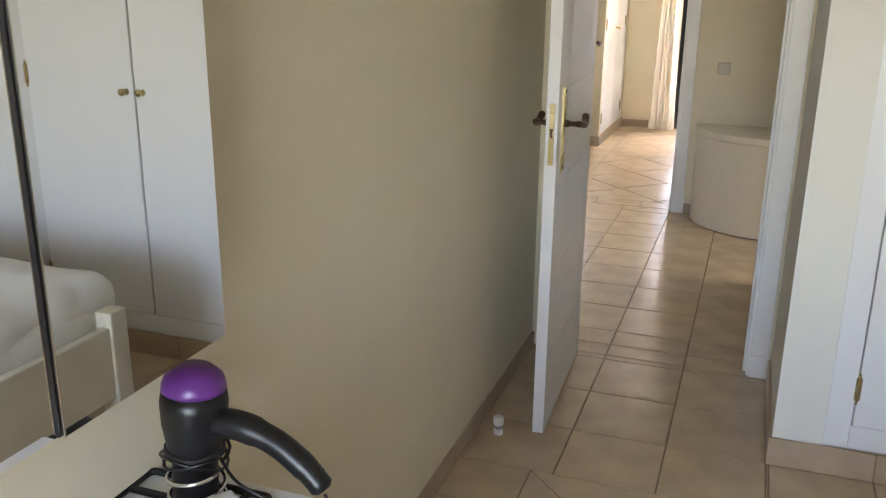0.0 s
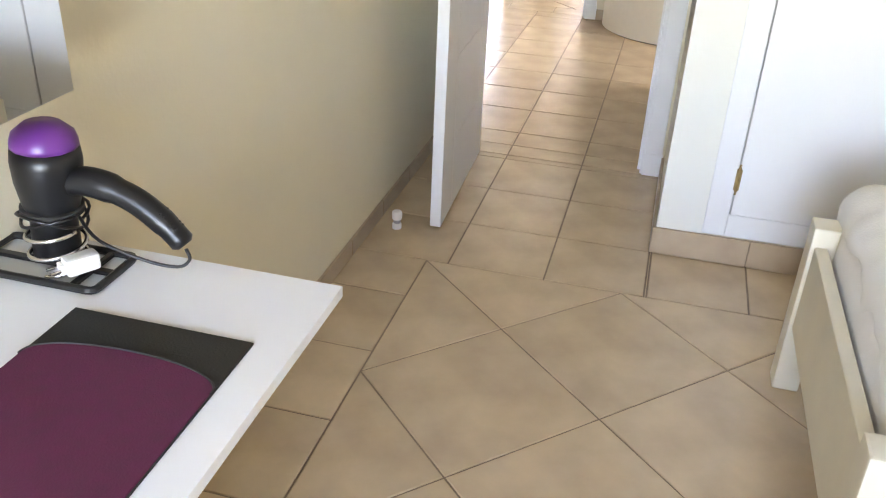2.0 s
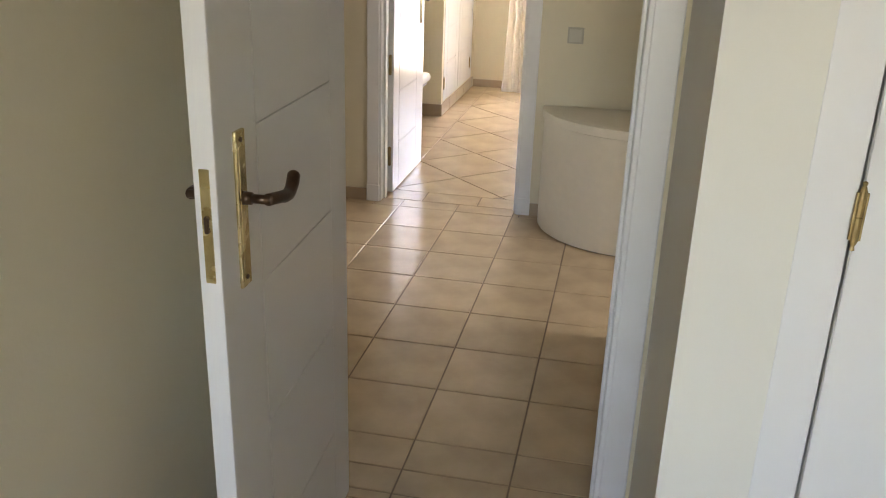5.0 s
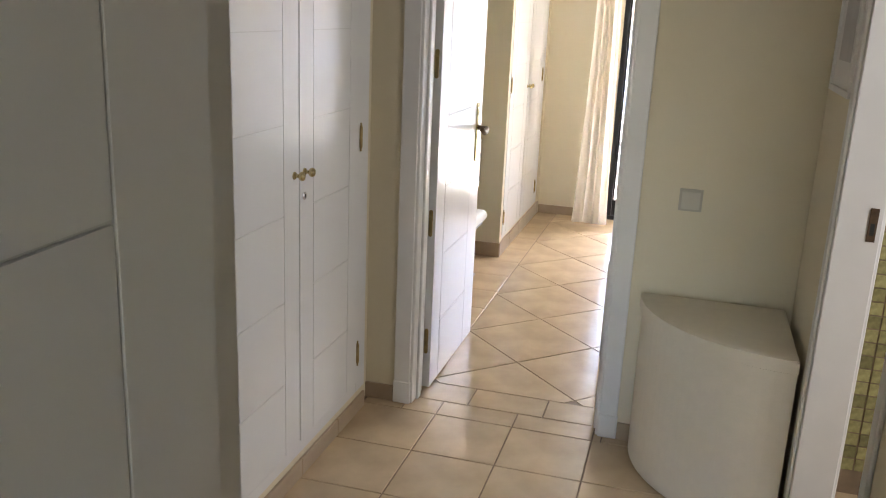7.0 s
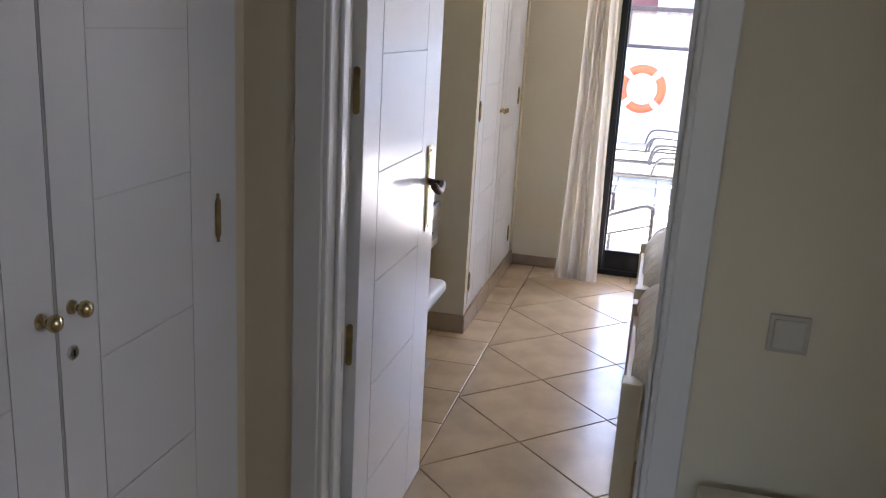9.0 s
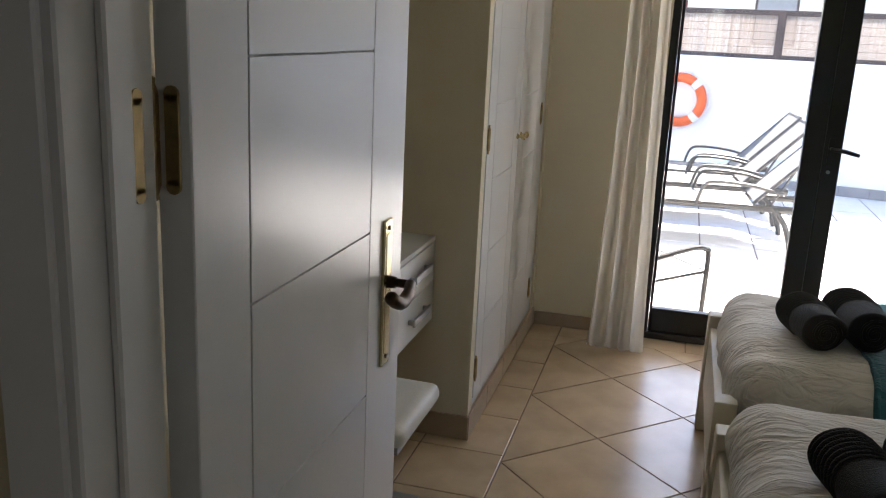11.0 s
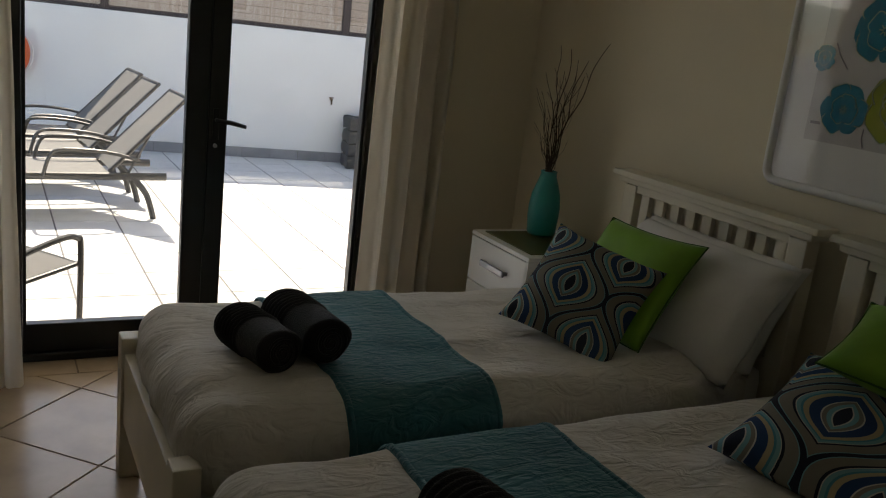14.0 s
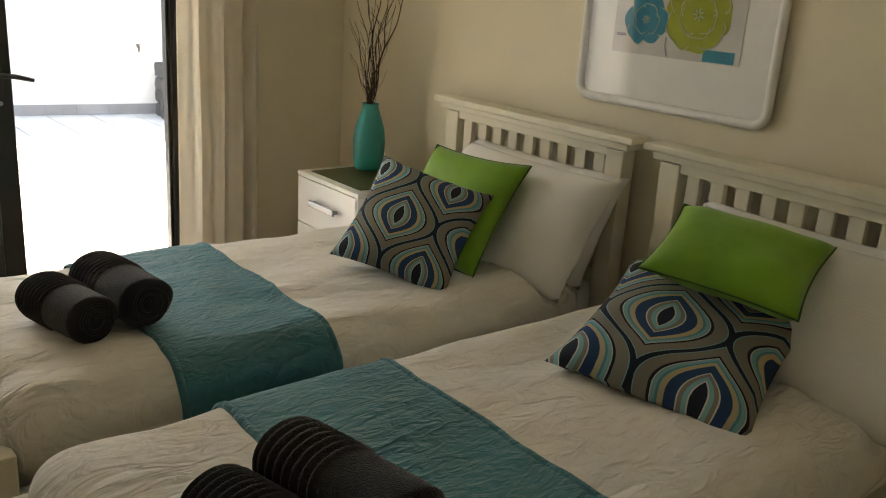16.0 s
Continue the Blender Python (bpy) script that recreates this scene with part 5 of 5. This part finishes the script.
# ---- terrace ----
def lounger(place, rz):
    """Sun lounger with a raised sling back: lies along local x, back up towards +x."""
    l = thing("sun_lounger", place, "taupe mesh sun lounger with a raised back on grey metal legs", "sun lounger", "sun loungers on the terrace", rz=rz)
    for y in (-0.3, 0.3):
        part("side_rail", tube([(-1.25, y, 0.34), (0.45, y, 0.34)], 0.022, 8, flat=1.4), M_LFRAME, l)
        part("back_rail", tube([(0.02, y * 0.93, 0.37), (0.6, y * 0.93, 0.97)], 0.016, 8), M_LFRAME, l)
        part("front_leg", tube(curve([(-1.05, y, 0.34), (-1.15, y, 0.15), (-1.2, y, 0.0)], 3), 0.017, 8), M_LFRAME, l)
        part("rear_leg", tube(curve([(0.18, y, 0.35), (0.3, y, 0.2), (0.36, y, 0.0)], 4), 0.024, 8), M_LFRAME, l)
        part("armrest", tube(curve([(-0.45, y * 1.08, 0.34), (-0.4, y * 1.1, 0.5), (-0.3, y * 1.1, 0.545), (0.0, y * 1.1, 0.53), (0.25, y * 1.06, 0.47)], 4), 0.014, 8), M_LFRAME, l)
        part("strut", tube([(0.15, y * 0.9, 0.33), (0.33, y * 0.9, 0.68)], 0.01, 6), M_LFRAME, l)
    part("top_bar", tube([(0.6, -0.28, 0.97), (0.6, 0.28, 0.97)], 0.016, 8), M_LFRAME, l)
    part("foot_bar", tube([(-1.25, -0.3, 0.34), (-1.25, 0.3, 0.34)], 0.018, 8), M_LFRAME, l)
    part("seat_sling", box(-1.22, 0.02, -0.28, 0.28, 0.355, 0.362, 0.002), M_SLING, l, "taupe mesh sling")
    sl = box(0, 0.83, -0.262, 0.262, -0.004, 0.004, 0.002)
    part("back_sling", sl, M_SLING, l, "taupe mesh sling", at=Matrix.Translation((0.03, 0, 0.385)) @ pose(0, 0, 0, 0, -46, 0))
    return l


def garden_chair(place, rz):
    c = thing("garden_chair", place, "dark metal garden armchair with a mesh seat", "chair", rz=rz)
    for y in (-0.28, 0.28):
        part("arm_loop", tube(curve([(0.27, y, 0.0), (0.275, y, 0.42), (0.25, y, 0.475), (0.15, y, 0.485), (-0.2, y, 0.41), (-0.25, y, 0.38)], 5), 0.016, 10), M_CHAIRFRAME, c)
        part("rear_leg", tube(curve([(-0.32, y * 0.95, 0.0), (-0.24, y * 0.95, 0.4), (-0.36, y * 0.9, 0.92)], 5), 0.015, 8), M_CHAIRFRAME, c)
        part("seat_rail", tube([(0.27, y * 0.95, 0.33), (-0.25, y * 0.95, 0.27)], 0.013, 8), M_CHAIRFRAME, c)
    part("front_bar", tube([(0.265, -0.27, 0.33), (0.265, 0.27, 0.33)], 0.013, 8), M_CHAIRFRAME, c)
    seat = box(-0.27, 0.26, -0.255, 0.255, -0.004, 0.004, 0.002)
    part("seat", seat, M_CHAIRMESH, c, "dark mesh seat", at=Matrix.Translation((0, 0, 0.305)) @ pose(0, 0, 0, 0, -6.5, 0))
    part("back", box(0, 0.6, -0.245, 0.245, -0.004, 0.004, 0.002), M_CHAIRMESH, c, at=Matrix.Translation((-0.24, 0, 0.33)) @ pose(0, 0, 0, 0, -102, 0))


def build_terrace():
    g = structure("ground", box(-400, 400, 14.2, 700, TZ - 0.5, TZ - 0.3), M_EARTH, "dry bare ground beyond the terrace wall", "ground")
    f = structure("terrace_floor", box(-6.0, 6.0, 7.08, 14.6, TZ - 0.3, TZ - 0.005), M_TERRGROUT, "pale tiled terrace floor in sun and shade", "terrace")
    straight(f, -2.2, 4.6, 7.3, 13.6, 0.45, 0.45, 0, 7.3, M_TERRTILE, TZ, 0.013)
    wm = pose(1.29, 13.33, TZ, 0, 0, -8.6)
    w = structure("wall_terrace", box(-8, 3.2, 0, 0.2, -0.3, 1.515, 0.004), M_TERRWALL, "white rendered terrace wall", "wall")
    w.matrix_basis = wm
    pl = structure("plinth_terrace", box(-8, 2.2, -0.012, -0.001, 0, 0.115), M_TERRGROUT, "grey tile plinth along the terrace wall", "plinth")
    pl.matrix_basis = wm
    for i in range(26):
        part("tile", box(-6.3 + i * 0.33 + 0.003, -6.3 + (i + 1) * 0.33 - 0.003, -0.018, -0.012, 0.003, 0.118, 0.001, seg=1), M_GREYTILE, pl)
    # Side wall added to close the terrace and shade its right end.
    e = structure("wall_east_shade", box(4.35, 4.55, 7.08, 13.0, TZ - 0.3, 2.2), M_TERRWALL, "white rendered side wall added to close the terrace", "wall")
    e2 = structure("wall_terrace_west", box(-6.2, -6.0, 7.08, 14.5, TZ - 0.3, 1.8), M_TERRWALL, "white rendered side wall added to close the terrace", "wall")
    fence = thing("reed_fence", (1.29, 13.33, TZ + 1.515), "brown reed screen in a dark timber frame on the wall", "fence", rz=-8.6)
    posts = [-7.0, -5.2, -3.4, -1.95, -0.58, 2.1]
    for x in posts:
        part("post", box(x - 0.045, x + 0.045, 0.05, 0.14, 0, 0.56, 0.004), M_POST, fence)
    part("rail", box(-8, 3.1, 0.06, 0.13, 0.5, 0.56, 0.004), M_POST, fence)
    part("rail", box(-8, 3.1, 0.06, 0.13, 0.0, 0.05, 0.004), M_POST, fence)
    rng = random.Random(2)
    screen = bmesh.new()
    for i in range(1100):
        x = -8 + i * 0.01
        r = rng.uniform(0.0035, 0.005)
        vs = [screen.verts.new((x + dx, 0.088 + dy + rng.uniform(-0.002, 0.002), z)) for z in (0.05, 0.5) for dx, dy in ((-r, 0), (0, -r), (r, 0))]
        screen.faces.new((vs[0], vs[1], vs[4], vs[3])), screen.faces.new((vs[1], vs[2], vs[5], vs[4]))
    tagged(part("reeds", screen, M_REED, fence, "thin brown reeds bound side by side"), kind="stuff")
    for z in (0.13, 0.22, 0.31, 0.4):
        part("binding_wire", tube([(-8, 0.08, z), (3.1, 0.08, z)], 0.0025, 5), M_POST, fence)
    s = thing("stone_pier", (3.55, 12.72, TZ), "dark lava stone pier standing on the terrace floor", "pier", rz=-8)
    rng = random.Random(9)
    for i in range(2):
        for j in range(2):
            for k in range(4):
                x, y, z = -0.2 + i * 0.2, -0.2 + j * 0.2, k * 0.15
                part("stone", soft_box((x + 0.004, y + 0.004, z + 0.001), (x + 0.196, y + 0.196, z + 0.148), 0.02, (5, 5, 4), 0.02, 9, 0, rng.uniform(0, 50)), M_LAVA, s)
    base = lounger((0.36, 10.38, TZ), 3)
    copy_thing(base, pose(0.3, 11.35, TZ, 0, 0, 5))
    copy_thing(base, pose(0.28, 12.2, TZ, 0, 0, 5))
    garden_chair((-0.402, 7.836, TZ), 35)
    b = thing("lifebuoy", (-0.33, 13.5, 0.83), "orange and white lifebuoy hung on the terrace wall", "lifebuoy", rz=-8.6)
    ring = [(0.27 * math.cos(a), -0.02, 0.27 * math.sin(a)) for a in np.linspace(0, 2 * math.pi, 40, endpoint=False)]
    part("ring", tube(ring, 0.06, 10, closed=True), M_ORANGE, b, smooth=True)
    for k in range(4):
        a0 = math.pi / 4 + k * math.pi / 2
        part("white_band", tube([(0.27 * math.cos(a0 + d), -0.02, 0.27 * math.sin(a0 + d)) for d in (-0.15, 0, 0.15)], 0.0625, 10), M_PLASTICW, b)
    rope = [(0.345 * math.cos(a) * (1 + 0.04 * math.cos(4 * a)), -0.02, 0.345 * math.sin(a) * (1 + 0.04 * math.cos(4 * a))) for a in np.linspace(0, 2 * math.pi, 48, endpoint=False)]
    part("rope", tube(rope, 0.008, 6, closed=True), M_PLASTICW, b)
    v = thing("wall_tap", (3.24, 13.03, 0.61), "small metal tap on the white terrace wall", "tap", rz=-8.6)
    bm = rod((0, 0.03, 0), (0, -0.06, 0), 0.014)
    rod((0, -0.05, 0), (0, -0.06, -0.06), 0.011, bm=bm)
    box(-0.03, 0.03, -0.035, -0.025, 0.014, 0.026, 0.003, bm)
    part("body", bm, M_BRONZE, v)
    hs = thing("far_house", (4.5, 30, TZ), "white house standing behind the terrace fence", "house")
    part("wall", box(-5, 9, 0, 8, -0.3, 4.2, 0.02), M_BUILD, hs)
    part("wall", box(-6.3, -5.002, 1, 8, -0.3, 3.4, 0.02), M_MAROON, hs, "maroon rendered wing")
    part("roof", box(-5.2, 9.2, -0.2, 8.2, 4.2, 4.45, 0.02), M_BUILD, hs)
    for x in (-2.5, 1.5, 5.5):
        win = part("window", box(x - 0.6, x + 0.6, -0.03, 0.0, 1.6, 3.0, 0.01), M_POST, hs)
        part("pane", box(x - 0.53, x + 0.53, -0.04, -0.031, 1.67, 2.93), M_GREYTILE, win)


build_doors()
build_openings()
build_bedroom()
build_corridor()
build_twin_room()
build_terrace()
build_skirtings()
build_floors()
